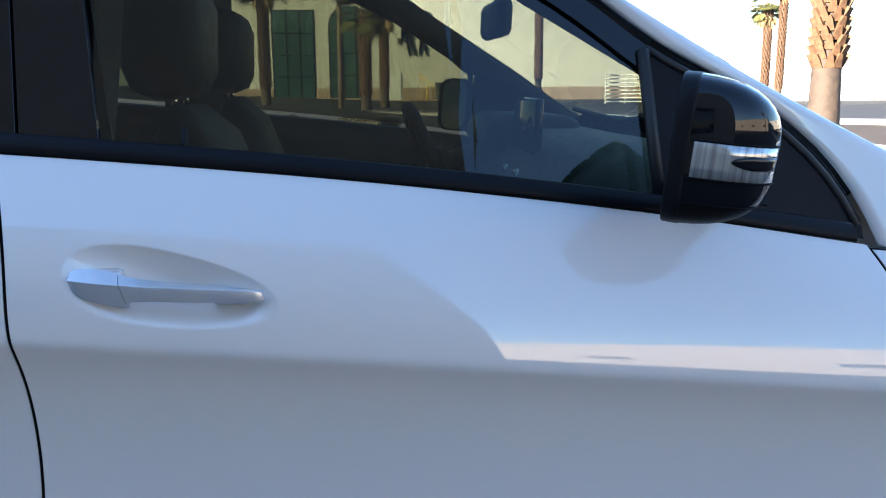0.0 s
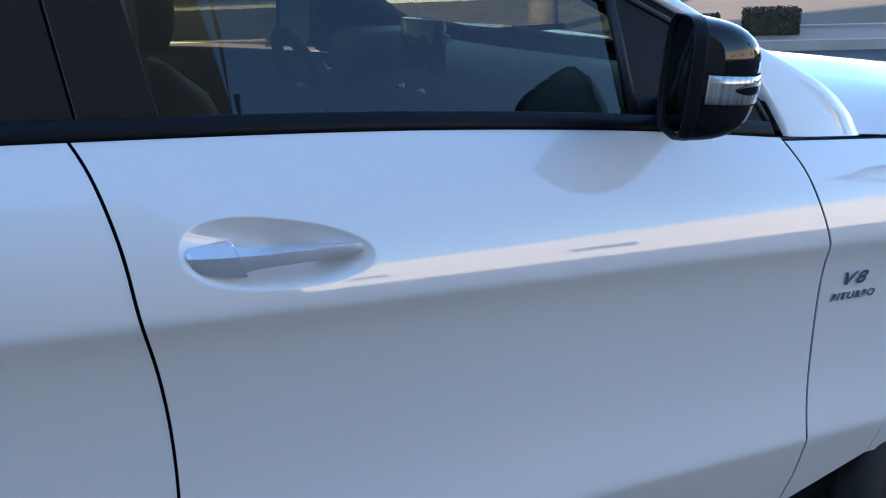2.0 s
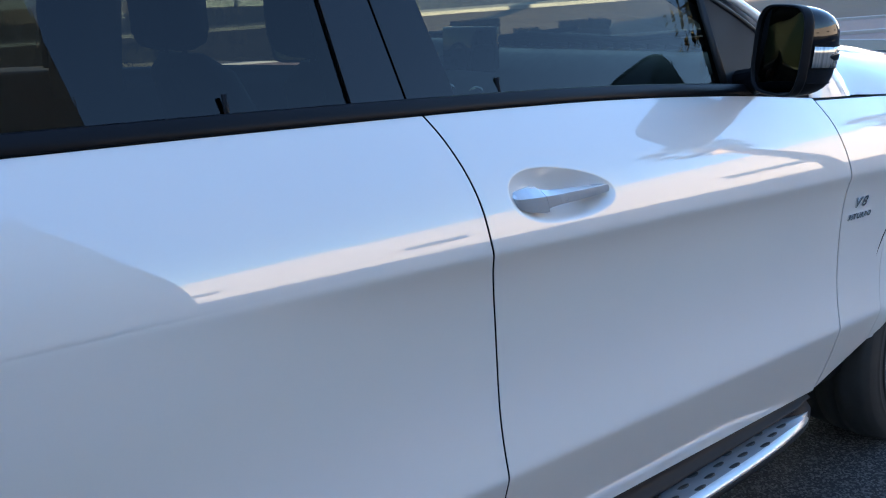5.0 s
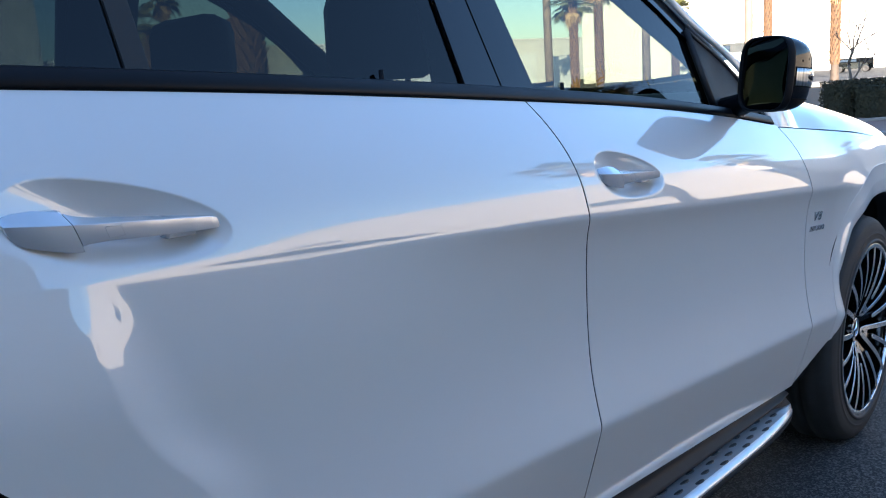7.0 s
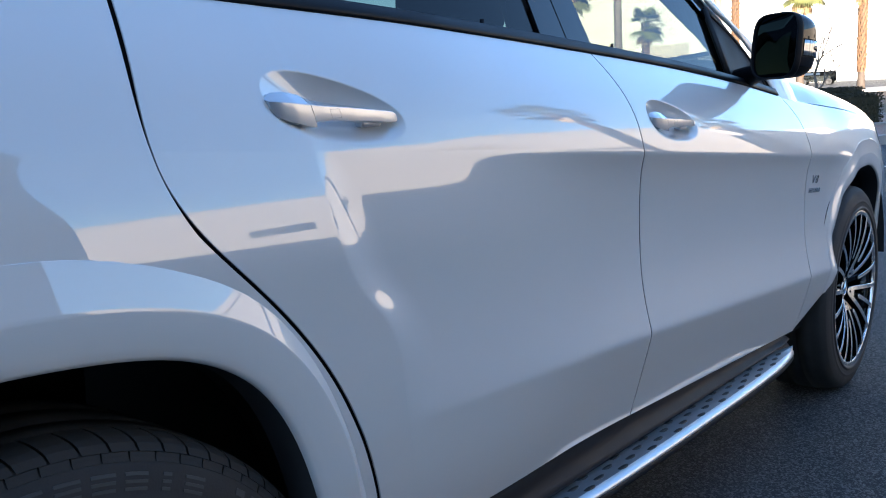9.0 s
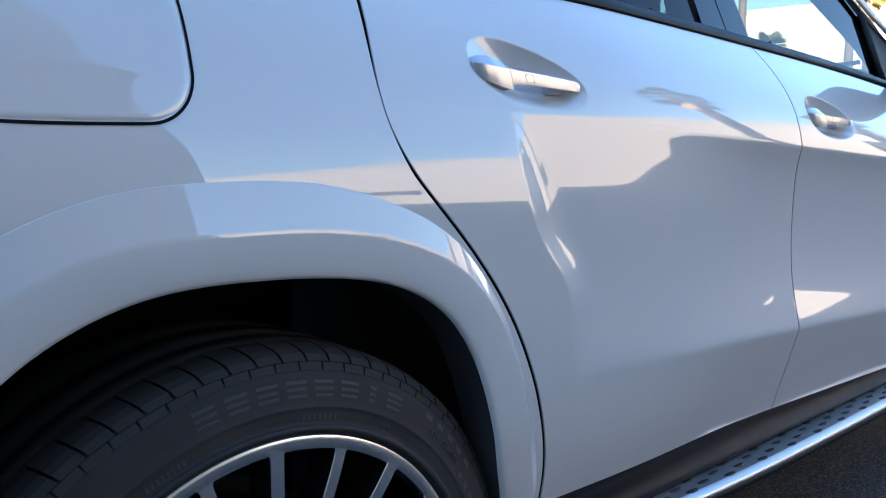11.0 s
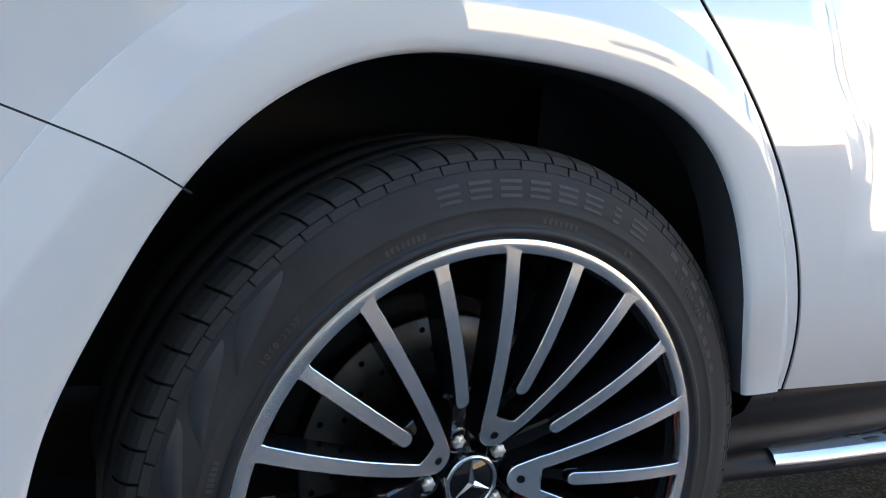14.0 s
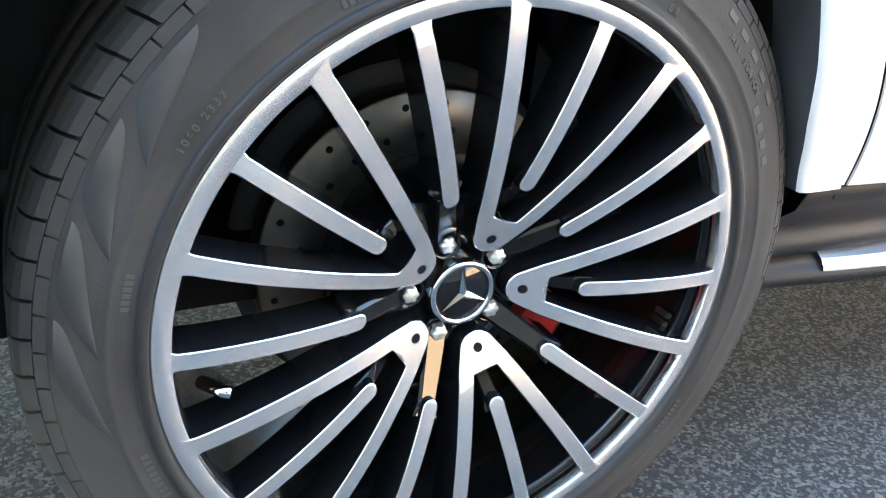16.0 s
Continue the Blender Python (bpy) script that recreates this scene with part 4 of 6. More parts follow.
def door_mirror(sgn):
    m = pose(2.055, -0.960, 1.2390, 0, 0, -27.3) @ Matrix(((1, 0, 0.15, 0), (0, 1, 0, 0), (0, 0, 1, 0), (0, 0, 0, 1)))
    if sgn < 0:
        m = Matrix.Diagonal((1, -1, 1, 1)) @ m
    us = [0.14, 0.16, 0.3, 0.45, 0.58, 0.70, 0.80, 0.88, 0.94, 0.98, 1.0]
    V = [shell_at(u, 2 * math.pi * k / 96) for u in us for k in range(96)]
    Fc, slots = [], []
    for i in range(len(us) - 1):
        for k in range(96):
            f = (i * 96 + k, i * 96 + (k + 1) % 96, (i + 1) * 96 + (k + 1) % 96, (i + 1) * 96 + k)
            Fc.append(f)
            slots.append(0 if sum(V[q].z for q in f) / 4 > -0.056 else 1)
    mir = piece("door_mirror", mesh_of("door_mirror", V, Fc, [M["gloss_black"], M["black_plastic"]], True, slots), car, "gloss black door mirror with clear indicator", m)
    # the collar round the glass
    ring = [(0.15, 0.985), (0.145, 1.004), (0.11, 1.008), (-0.01, 1.006), (-0.03, 0.992), (-0.03, 0.962), (0.0, 0.950), (0.06, 0.945), (0.06, 0.0)]
    V = []
    for u, s in ring:
        for k in range(96):
            q = shell_at(0.0, 2 * math.pi * k / 96)
            V.append((u * 0.113, q.y * s, q.z * s))
    piece("mirror_collar", mesh_of("mirror_collar", V, [(i * 96 + k, (i + 1) * 96 + k, (i + 1) * 96 + (k + 1) % 96, i * 96 + (k + 1) % 96) for i in range(len(ring) - 1) for k in range(96)], M["black_plastic"]), mir)
    V = [(0.001 + 0.003 * r * r, shell_at(0, 2 * math.pi * k / 96).y * 0.945 * r, shell_at(0, 2 * math.pi * k / 96).z * 0.945 * r) for r in (0.0, 0.4, 0.8, 1.0) for k in range(96)]
    piece("mirror_glass", mesh_of("mirror_glass", V, [(i * 96 + k, i * 96 + (k + 1) % 96, (i + 1) * 96 + (k + 1) % 96, (i + 1) * 96 + k) for i in range(3) for k in range(96)], M["mirror"]), mir, "dark mirror glass")

    def skin(u, z, lift):
        """The shell's outboard side at depth u and height z, pushed out by lift."""
        lo, hi = math.pi * 0.5, math.pi * 1.5
        a = lo
        for _ in range(40):
            a = (lo + hi) / 2
            if shell_at(u, a).z > z:
                lo = a
            else:
                hi = a
        q = shell_at(u, a)
        return (q.x + lift * u, q.y - lift, z)

    def patch(name, u0, u1, z0, z1, mat, lift, label="", point=False):
        rows = []
        for u in np.linspace(u0, u1, 24):
            w = 1.0 if not point else max(0.06, math.sqrt(min(1.0, (u - u0) / (u1 - u0) * 2.2)))
            zc, zh = (z0 + z1) / 2, (z1 - z0) / 2 * w
            rows += [skin(u, zc + zh * v, lift * (0.2 if abs(v) > 0.99 else 1.0)) for v in (-1, -0.94, -0.4, 0.4, 0.94, 1)]
        return piece(name, mesh_of(name, rows, grid_faces(24, 6, flip=sgn > 0), mat), mir, label)

    patch("indicator_lens", 0.19, 0.955, -0.0265, 0.0135, M["lens"], 0.0022, "clear ribbed indicator lens")
    patch("lens_tip", 0.55, 0.95, -0.013, 0.003, M["gloss_black"], 0.0034, "", True)
    for z in (-0.056, -0.0275, 0.0145):
        V, Fc = tube([skin(u, z, 0.0006) for u in np.linspace(0.17, 0.985, 26)], 0.0013, 5)
        piece("mirror_seam", mesh_of("mirror_seam", V, Fc, M["dark"]), mir)
    V, Fc = tube([(0.05, 0.05, -0.055), (0.05, 0.10, -0.062), (0.035, 0.165, -0.085)], [0.030, 0.026, 0.034], 12)
    piece("mirror_arm", mesh_of("mirror_arm", V, Fc, M["black_plastic"]), mir)
    return mir


door_mirror(1)
door_mirror(-1)

# ---- engine badge ----
def words(name, text, x, z, size, parent, mat, slope, shear=0.25, wide=1.0):
    cu = bpy.data.curves.new(name, "FONT")
    cu.body, cu.size, cu.extrude, cu.shear, cu.offset, cu.space_character = text, size, 0.0015, shear, 0.0008, 1.22
    tmp = bpy.data.objects.new("tmp", cu)
    me = bpy.data.meshes.new_from_object(tmp)
    bpy.data.objects.remove(tmp)
    me.materials.clear()
    me.materials.append(mat)
    for v in me.vertices:
        px_, pz_ = x + v.co.x * wide, z + v.co.y + math.tan(radians(slope)) * v.co.x * wide
        v.co = (px_, float(side_y(px_, pz_)) - 0.0016 - v.co.z, pz_)
    return piece(name, me, parent, "chrome badge lettering")


words("badge", "V8", 2.502, 0.826, 0.036, fender, M["chrome"], -3.5, 0.25, 1.55)
words("badge", "BITURBO", 2.483, 0.797, 0.0195, fender, M["chrome"], -3.5, 0.2, 1.30)

# ---- running board ----
step_out = spline([0.44, 0.50, 0.70, 1.03, 1.40, 1.80, 2.02, 2.18, 2.30, 2.37, 2.45], [-0.905, -0.916, -0.935, -0.957, -0.967, -0.970, -0.969, -0.964, -0.953, -0.940, -0.905])


def step_z(x):
    return 0.326 - 0.30 * rake(x)


sx = np.linspace(0.40, 2.45, 110)
rows = []
for x in sx:
    t, lo, o = sill(x) - 0.004, step_z(x), float(step_out(max(x, 0.44)))
    e = 1 - smooth(0.40, 0.56, x)                         # the tail end turns in under the flare
    f = smooth(2.36, 2.45, x)
    inn = 0.004 * e + 0.012 * f
    yt = float(np.interp(x, [0.36, 0.55, 0.9, 1.3, 2.45], [-0.946, -0.936, -0.914, -0.902, -0.897])) + 0.012 * f
    h = t - lo
    row = [(x, -0.84, t), (x, yt + 0.004, t), (x, yt, t - 0.004), (x, yt + 0.006, t - 0.25 * h), (x, -0.903 + inn, lo + 0.42 * h), (x, -0.913 + inn, lo + 0.29 * h), (x, -0.917 + inn, lo + 0.20 * h), (x, -0.914 + inn, lo + 0.10 * h), (x, -0.900 + inn, lo + 0.03 * h),
             (x, min(-0.899 + inn, o + 0.004), lo - 0.010), (x, o - 0.004, lo - 0.020), (x, o - 0.003, lo - 0.032), (x, o + 0.03, lo - 0.050), (x, -0.80, lo - 0.065)]
    rows += [(a + e * 0.32 * (c - t + 0.02), b, c) for a, b, c in row]   # its tail is cut on a slant
rb = piece("running_board", mesh_of("running_board", rows, grid_faces(110, 14, flip=True), M["sill_plastic"]), car, "black running board with aluminium step")
box("sill_end", 0.400, 0.520, -0.882, -0.80, step_z(0.45) - 0.035, float(sill(0.45)) - 0.002, M["sill_plastic"], rb, 0.012)
px = np.linspace(0.50, 2.372, 110)


def plate_edge(x):
    """Inner and outer edge of the step plate at x."""
    return -0.896 - 0.042 * smooth(2.16, 2.375, x) ** 1.6, float(step_out(x))


rows = []
for x in px:
    i, o = plate_edge(x)
    lo = step_z(x)
    rows += [(x, i, lo + 0.002), (x, i - 0.0015, lo + 0.0085), (x, i + (o - i) * 0.4, lo + 0.004), (x, i + (o - i) * 0.82, lo - 0.0015)]
piece("step_plate", mesh_of("step_plate", rows, grid_faces(110, 4, flip=True), M["alu"]), rb, "brushed aluminium step plate")
rows = []
for x in px:
    i, o = plate_edge(x)
    lo = step_z(x)
    q = o - i
    rows += [(x, i + q * 0.82, lo - 0.0013), (x, i + q * 0.90, lo - 0.003), (x, o + 0.001, lo - 0.006), (x, o - 0.0035, lo - 0.010), (x, o - 0.0035, lo - 0.016)]
piece("step_edge", mesh_of("step_edge", rows, grid_faces(110, 5, flip=True), M["alu_edge"]), rb, "bright rolled step edge")
me = mesh_of("rubber_stud", [(0.0195 * math.cos(2 * math.pi * k / 16) * s, 0.0062 * math.sin(2 * math.pi * k / 16) * s, h) for s, h in ((1.0, -0.002), (0.95, 0.0008), (0.6, 0.0012)) for k in range(16)], [(a * 16 + k, a * 16 + (k + 1) % 16, (a + 1) * 16 + (k + 1) % 16, (a + 1) * 16 + k) for a in range(2) for k in range(16)] + [tuple(32 + k for k in range(16))], M["rubber_seal"])
for r in range(4):
    for n in range(16):
        x = 0.68 + 0.136 * n - 0.053 * r
        i, o = plate_edge(x)
        f = (0.26, 0.42, 0.58, 0.74)[r]
        if x > 2.31 or x < 0.60 or abs(o - i) < 0.026 or (abs(o - i) < 0.042 and r in (1, 3)):
            continue
        piece("rubber_stud", me, rb, "", pose(x, i + (o - i) * f, step_z(x) + 0.0085 - 0.0118 * f, -8, 0, -6))

# ---- wheels ----
YF = -0.965                                              # the plane of the rim's machined ring


face_at = spline([0.03, 0.050, 0.065, 0.094, 0.124, 0.153, 0.182, 0.211, 0.241, 0.266, 0.282, 0.300],
                 [-0.915, -0.9245, -0.9318, -0.9416, -0.9498, -0.9564, -0.9613, -0.9645, -0.9660, -0.9658, -0.9648, -0.9645])


def face_y(x, z):
    """The bowed front of the spokes."""
    return float(face_at(math.hypot(x, z)))


def fork_y(x, z=0.0):
    """The same front along a fork's axis, plane at its tip."""
    return -0.9418 + 0.363 * (0.0915 - x) if x < 0.0915 else float(fork_at(x))


fork_at = spline([0.080, 0.0915, 0.119, 0.146, 0.174, 0.201, 0.229, 0.256, 0.276, 0.290],
                 [-0.9376, -0.9418, -0.9498, -0.9564, -0.9613, -0.9645, -0.9660, -0.9656, -0.9648, -0.9645])


def arc(cx, cz, r, a0, a1, n):
    return [(cx + r * math.cos(radians(a0 + (a1 - a0) * i / n)), cz + r * math.sin(radians(a0 + (a1 - a0) * i / n))) for i in range(n + 1)]


def fork_outline():
    """A two-armed spoke along +x, its tip towards the hub."""
    def arm(t, side):                                    # t: 0 at the rim, 1 at the fork
        cx = 0.2760 + (0.084 - 0.2760) * t
        u = (0.284 - cx) / 0.22
        cz = 0.093 - 0.0736 * u - 0.0064 * u * u
        w = 0.0080 + 0.0008 * (1 - t) + (0.005 * (1 - t / 0.06) if t < 0.06 else 0)
        return cx, cz, w
    outer, inner = [], []
    for i in range(25):
        t = i / 24
        cx, cz, w = arm(t, 1)
        nx, nz = math.sin(radians(20)), math.cos(radians(20))
        outer.append((cx - nx * w, cz + nz * w))
        inner.append((cx + nx * w, cz - nz * w))
    tip = arc(0.0665, 0.0, 0.0195, 110, 250, 14)
    pts = outer + tip + [(x, -z) for x, z in outer[::-1]] + [(x, -z) for x, z in inner] + [(0.0832, 0.0)] + inner[::-1]
    faces = [(i, i + 1, 114 - i, 115 - i) for i in range(24)] + [(63 - i, 64 - i, 65 + i, 66 + i) for i in range(24)]
    return pts, faces + [tuple(range(24, 41)) + (89, 90, 91)]


def capsule_outline(r0, r1, w0, w1):
    out = [(r1 + 0.004, w1 + 0.004), (r1 - 0.010, w1)] + [(r1 + (r0 - r1) * t, w1 + (w0 - w1) * t) for t in np.linspace(0.06, 1, 14)]
    out += arc(r0, 0, w0, 90, 270, 10)[1:-1]
    return out + [(x, -z) for x, z in ((r1 + (r0 - r1) * t, w1 + (w0 - w1) * t) for t in np.linspace(1, 0.06, 14))] + [(r1 - 0.010, -w1), (r1 + 0.004, -w1 - 0.004)]


FP, FF = fork_outline()
FORK = prism("forked_spoke", FP, fork_y, 0.045, [M["machined"], M["rim_black"]], 0.0009, FF)
SHORT = prism("short_spoke", capsule_outline(0.116, 0.284, 0.0082, 0.0080), face_y, 0.045, [M["machined"], M["rim_black"]], 0.0009)
INNER = prism("short_spoke", capsule_outline(0.127, 0.284, 0.0082, 0.0078), face_y, 0.045, [M["machined"], M["rim_black"]], 0.0009)
RAMP = prism("spoke_root", capsule_outline(0.088, 0.132, 0.0075, 0.0080), lambda x, z: -0.917 - 0.62 * (math.hypot(x, z) - 0.088), 0.03, M["rim_black"], 0.002)
BASE = prism("spoke_root", capsule_outline(0.05, 0.125, 0.013, 0.010), lambda x, z: -0.908 - 0.50 * (math.hypot(x, z) - 0.05), 0.05, M["rim_black"], 0.003)
ring_a = np.linspace(0, 2 * math.pi, 19)[:-1]
DOT = mesh_of("spoke_hole", [(0.0625 + r * math.cos(a), fork_y(0.0625 + r * math.cos(a)) - lift, r * math.sin(a)) for r, lift in ((0.0050, -0.001), (0.0046, 0.0008), (0.0040, 0.0006), (0.0, 0.0006)) for a in ring_a],
              [(i * 18 + k, i * 18 + (k + 1) % 18, (i + 1) * 18 + (k + 1) % 18, (i + 1) * 18 + k) for i in range(3) for k in range(18)], M["dark"])
BARREL = revolve("rim_barrel", [(0.296, YF + 0.004), (0.2965, YF + 0.012), (0.289, YF + 0.030), (0.2785, YF + 0.013), (0.2755, YF + 0.03), (0.264, YF + 0.10), (0.258, YF + 0.22), (0.272, YF + 0.255), (0.285, YF + 0.26)], M["rim_black"], 128)
RING = revolve("machined_ring", [(0.2785, YF + 0.012), (0.2788, YF + 0.001), (0.2796, YF), (0.2940, YF), (0.2955, YF + 0.0010), (0.2960, YF + 0.006)], M["machined"], 160)
BEAD = revolve("tyre_bead", [(0.2958, YF + 0.008), (0.2966, YF - 0.0012), (0.2990, YF - 0.0044), (0.3048, YF - 0.0050), (0.3075, YF - 0.0030), (0.3082, YF + 0.003)], M["rubber_seal"], 160)
HUBD = revolve("hub_disc", [(0.0, -0.893), (0.040, -0.893), (0.044, -0.903), (0.062, -0.905), (0.082, -0.900), (0.098, -0.885), (0.110, -0.86), (0.115, -0.82)], M["rim_black"], 64)
CAP = revolve("centre_cap", [(0.0, -0.9235), (0.0285, -0.923), (0.0300, -0.9215), (0.0305, -0.890)], M["rim_black"], 64)
CAPRING = revolve("cap_ring", [(0.0285, -0.920), (0.0292, -0.9245), (0.0318, -0.9250), (0.0345, -0.9235), (0.0352, -0.919), (0.0352, -0.895)], M["chrome"], 64)
V, Fc = [], []
for k in range(3):
    a, o = radians(90 + 120 * k), len(V)
    ca, sa = math.cos(a), math.sin(a)
    V += [(0.0275 * ca, -0.9240, 0.0275 * sa), (0.003 * ca - 0.0042 * sa, -0.9240, 0.003 * sa + 0.0042 * ca), (0.003 * ca + 0.0042 * sa, -0.9240, 0.003 * sa - 0.0042 * ca), (0.0, -0.9275, 0.0), (-0.004 * ca, -0.9240, -0.004 * sa)]
    Fc += [(o, o + 1, o + 3), (o, o + 3, o + 2), (o + 1, o + 4, o + 3), (o + 4, o + 2, o + 3)]
EMBLEM = mesh_of("emblem", V, Fc, M["chrome"], False)
V, Fc = [], []
for k, (r, y, lobe) in enumerate([(0.0070, -0.890, 0.0), (0.0080, -0.900, 0.08), (0.0081, -0.904, 0.10), (0.0082, -0.909, 0.11), (0.0080, -0.9125, 0.12), (0.0072, -0.9140, 0.12), (0.0, -0.9142, 0.0)]):
    V += [(r * (1 + lobe * math.cos(6 * a)) * math.cos(a), y, r * (1 + lobe * math.cos(6 * a)) * math.sin(a)) for a in np.linspace(0, 2 * math.pi, 49)[:-1]]
Fc = [(i * 48 + j, i * 48 + (j + 1) % 48, (i + 1) * 48 + (j + 1) % 48, (i + 1) * 48 + j) for i in range(6) for j in range(48)]
BOLT = mesh_of("wheel_bolt", V, Fc, M["bolt"])
BOLTHOLE = revolve("bolt_seat", [(0.0128, -0.900), (0.0145, -0.9095), (0.0165, -0.9085), (0.018, -0.90)], M["rim_black"], 20)
TYRE = revolve("tyre", [(0.2900, YF + 0.020), (0.2965, YF + 0.0005), (0.3010, YF - 0.004), (0.3045, YF - 0.004), (0.3065, YF - 0.0010), (0.3140, YF - 0.0010), (0.3200, YF - 0.0015), (0.3260, YF - 0.0010), (0.3275, YF - 0.0020), (0.3290, YF - 0.0008), (0.3400, YF + 0.0010), (0.3520, YF + 0.0035), (0.3620, YF + 0.0075), (0.3660, YF + 0.0095), (0.3690, YF + 0.0130),
                          (0.3780, YF + 0.020), (0.3830, YF + 0.030), (0.3855, YF + 0.045), (0.3855, YF + 0.060), (0.3930, YF + 0.062), (0.3940, YF + 0.095), (0.386, YF + 0.097), (0.386, YF + 0.107), (0.3945, YF + 0.109), (0.3945, YF + 0.155), (0.386, YF + 0.157), (0.386, YF + 0.167), (0.394, YF + 0.169), (0.392, YF + 0.23), (0.38, YF + 0.262), (0.35, YF + 0.275), (0.30, YF + 0.26)], M["tyre"], 200)


def wedge(name, r_y, a0, a1, n, mat, lift=0.0, skew=0.0):
    """A block on the tyre over an angle, following (r, y) pairs."""
    rows = []
    for i in range(n + 1):
        for j, (r, y) in enumerate(r_y):
            a = a0 + (a1 - a0) * i / n + skew * j / (len(r_y) - 1)
            rows.append((r * math.cos(a), y, r * math.sin(a)))
    k = len(r_y)
    Fc = grid_faces(n + 1, k, flip=True) + [tuple(range(k)), tuple(n * k + j for j in range(k))[::-1]]
    me = mesh_of(name, rows, Fc, mat, False)
    bm = bmesh.new()
    bm.from_mesh(me)
    bmesh.ops.recalc_face_normals(bm, faces=bm.faces)
    bm.to_mesh(me)
    bm.free()
    return me


NB = 74
step = 2 * math.pi / NB
BLOCK = wedge("tread_block", [(0.374, YF + 0.0215), (0.3772, YF + 0.0140), (0.3850, YF + 0.0195), (0.3895, YF + 0.028), (0.3925, YF + 0.042), (0.3932, YF + 0.060), (0.384, YF + 0.060)], 0, step * 0.90, 3, M["tyre"], skew=step * 0.45)
TOOTH = wedge("tread_tooth", [(0.3655, YF + 0.012), (0.3672, YF + 0.0098), (0.3715, YF + 0.0120), (0.3762, YF + 0.0138), (0.3775, YF + 0.020)], 0, step * 0.93, 2, M["tyre"])


def letter(a_mid, wid, r0, r1, kind):
    """A raised bar for a character on the side wall."""
    def yy(r):
        return float(np.interp(r, [0.3065, 0.326, 0.340, 0.352, 0.362], [YF - 0.001, YF - 0.001, YF + 0.001, YF + 0.0035, YF + 0.0075])) - 0.0007
    d = wid / 2
    return wedge("lettering_bar", [(r0, yy(r0) + 0.003), (r0 + 0.0004, yy(r0)), ((r0 + r1) / 2, yy((r0 + r1) / 2)), (r1 - 0.0004, yy(r1)), (r1, yy(r1) + 0.003)], a_mid - d, a_mid + d, 4, M["tyre_text"])


def wheel(cx, cz, sgn, spin=0.0, near=True):
    """A wheel with its hub at (cx, cz); sgn -1: on the car's left."""
    w = piece("wheel", BARREL, car, "black multi-spoke alloy wheel with machined faces", pose(cx, 0, cz, 0, spin, 0) @ Matrix.Diagonal((1, sgn, 1, 1)))
    piece("tyre", TYRE, w, "black rubber tyre")
    piece("tyre_bead", BEAD, w, "smooth black rubber bead")
    piece("machined_ring", RING, w, "bright machined rim edge")
    piece("hub_disc", HUBD, w)
    piece("centre_cap", CAP, w)
    piece("cap_ring", CAPRING, w, "chrome ring")
    piece("emblem", EMBLEM, w, "plain chrome emblem", pose(0, 0, 0, 0, -8, 0))
    for k in range(5):
        a = 72 + 72 * k
        piece("forked_spoke", FORK, w, "", pose(0, 0, 0, 0, -a, 0))
        piece("spoke_hole", DOT, w, "", pose(0, 0, 0, 0, -a, 0))
        for d in (0, 36):
            piece("short_spoke", SHORT if d else INNER, w, "", pose(0, 0, 0, 0, -(a + d), 0))
        piece("spoke_root", RAMP, w, "", pose(0, 0, 0, 0, -a, 0))
        piece("spoke_root", BASE, w, "", pose(0, 0, 0, 0, -(a + 36), 0))
        b = radians(a + 36)
        piece("wheel_bolt", BOLT, w, "chrome bolt", pose(0.0505 * math.cos(b), 0, 0.0505 * math.sin(b)))
        piece("bolt_seat", BOLTHOLE, w, "", pose(0.0505 * math.cos(b), 0, 0.0505 * math.sin(b)))
    if near:
        for k in range(NB):
            piece("tread_block", BLOCK, w, "", pose(0, 0, 0, 0, -math.degrees(k * step), 0))
            piece("tread_tooth", TOOTH, w, "", pose(0, 0, 0, 0, -math.degrees(k * step + 0.40 * step), 0))
    return w


w_rear = wheel(-0.0161, 0.3886, 1, spin=1.52)
w_front = wheel(3.035, HUB - 0.004, 1, spin=25, near=False)
wheel(0.0, HUB, -1, 13, False)
wheel(3.06, HUB, -1, 40, False)
# raised characters on the rear tyre, as plain bars
for i in range(8):
    for r0 in (0.3385, 0.3460, 0.3535):
        piece("lettering_bar", letter(radians(104.0 - 6.1 * i), radians(4.4 if i != 6 else 1.8), r0, r0 + 0.0040, 0), w_rear, "raised grey rubber character bar")
for i in range(5):
    piece("lettering_bar", letter(radians(50.0 - 4.2 * i), radians(2.4), 0.3525, 0.3605, 0), w_rear)
def tyre_words(text, mid, r0, size):
    """Raised words round the side wall, centred on an angle, letter by letter."""
    for i, ch in enumerate(text):
        if ch == " ":
            continue
        cu = bpy.data.curves.new("letter", "FONT")
        cu.body, cu.size, cu.extrude, cu.offset, cu.align_x = ch, size, 0.0009, 0.0002, "CENTER"
        tmp = bpy.data.objects.new("tmp", cu)
        me = bpy.data.meshes.new_from_object(tmp)
        bpy.data.objects.remove(tmp)
        me.materials.clear()
        me.materials.append(M["tyre_text"])
        for v in me.vertices:
            r, a = r0 + v.co.y, radians(mid) - (v.co.x + (i - (len(text) - 1) / 2) * size * 0.76) / r0
            y = float(np.interp(r, [0.3065, 0.326, 0.340, 0.352, 0.362], [YF - 0.001, YF - 0.001, YF + 0.001, YF + 0.0035, YF + 0.0075]))
            v.co = (r * math.cos(a), y - 0.0002 - v.co.z, r * math.sin(a))
        piece("letter", me, w_rear, "raised rubber letter")


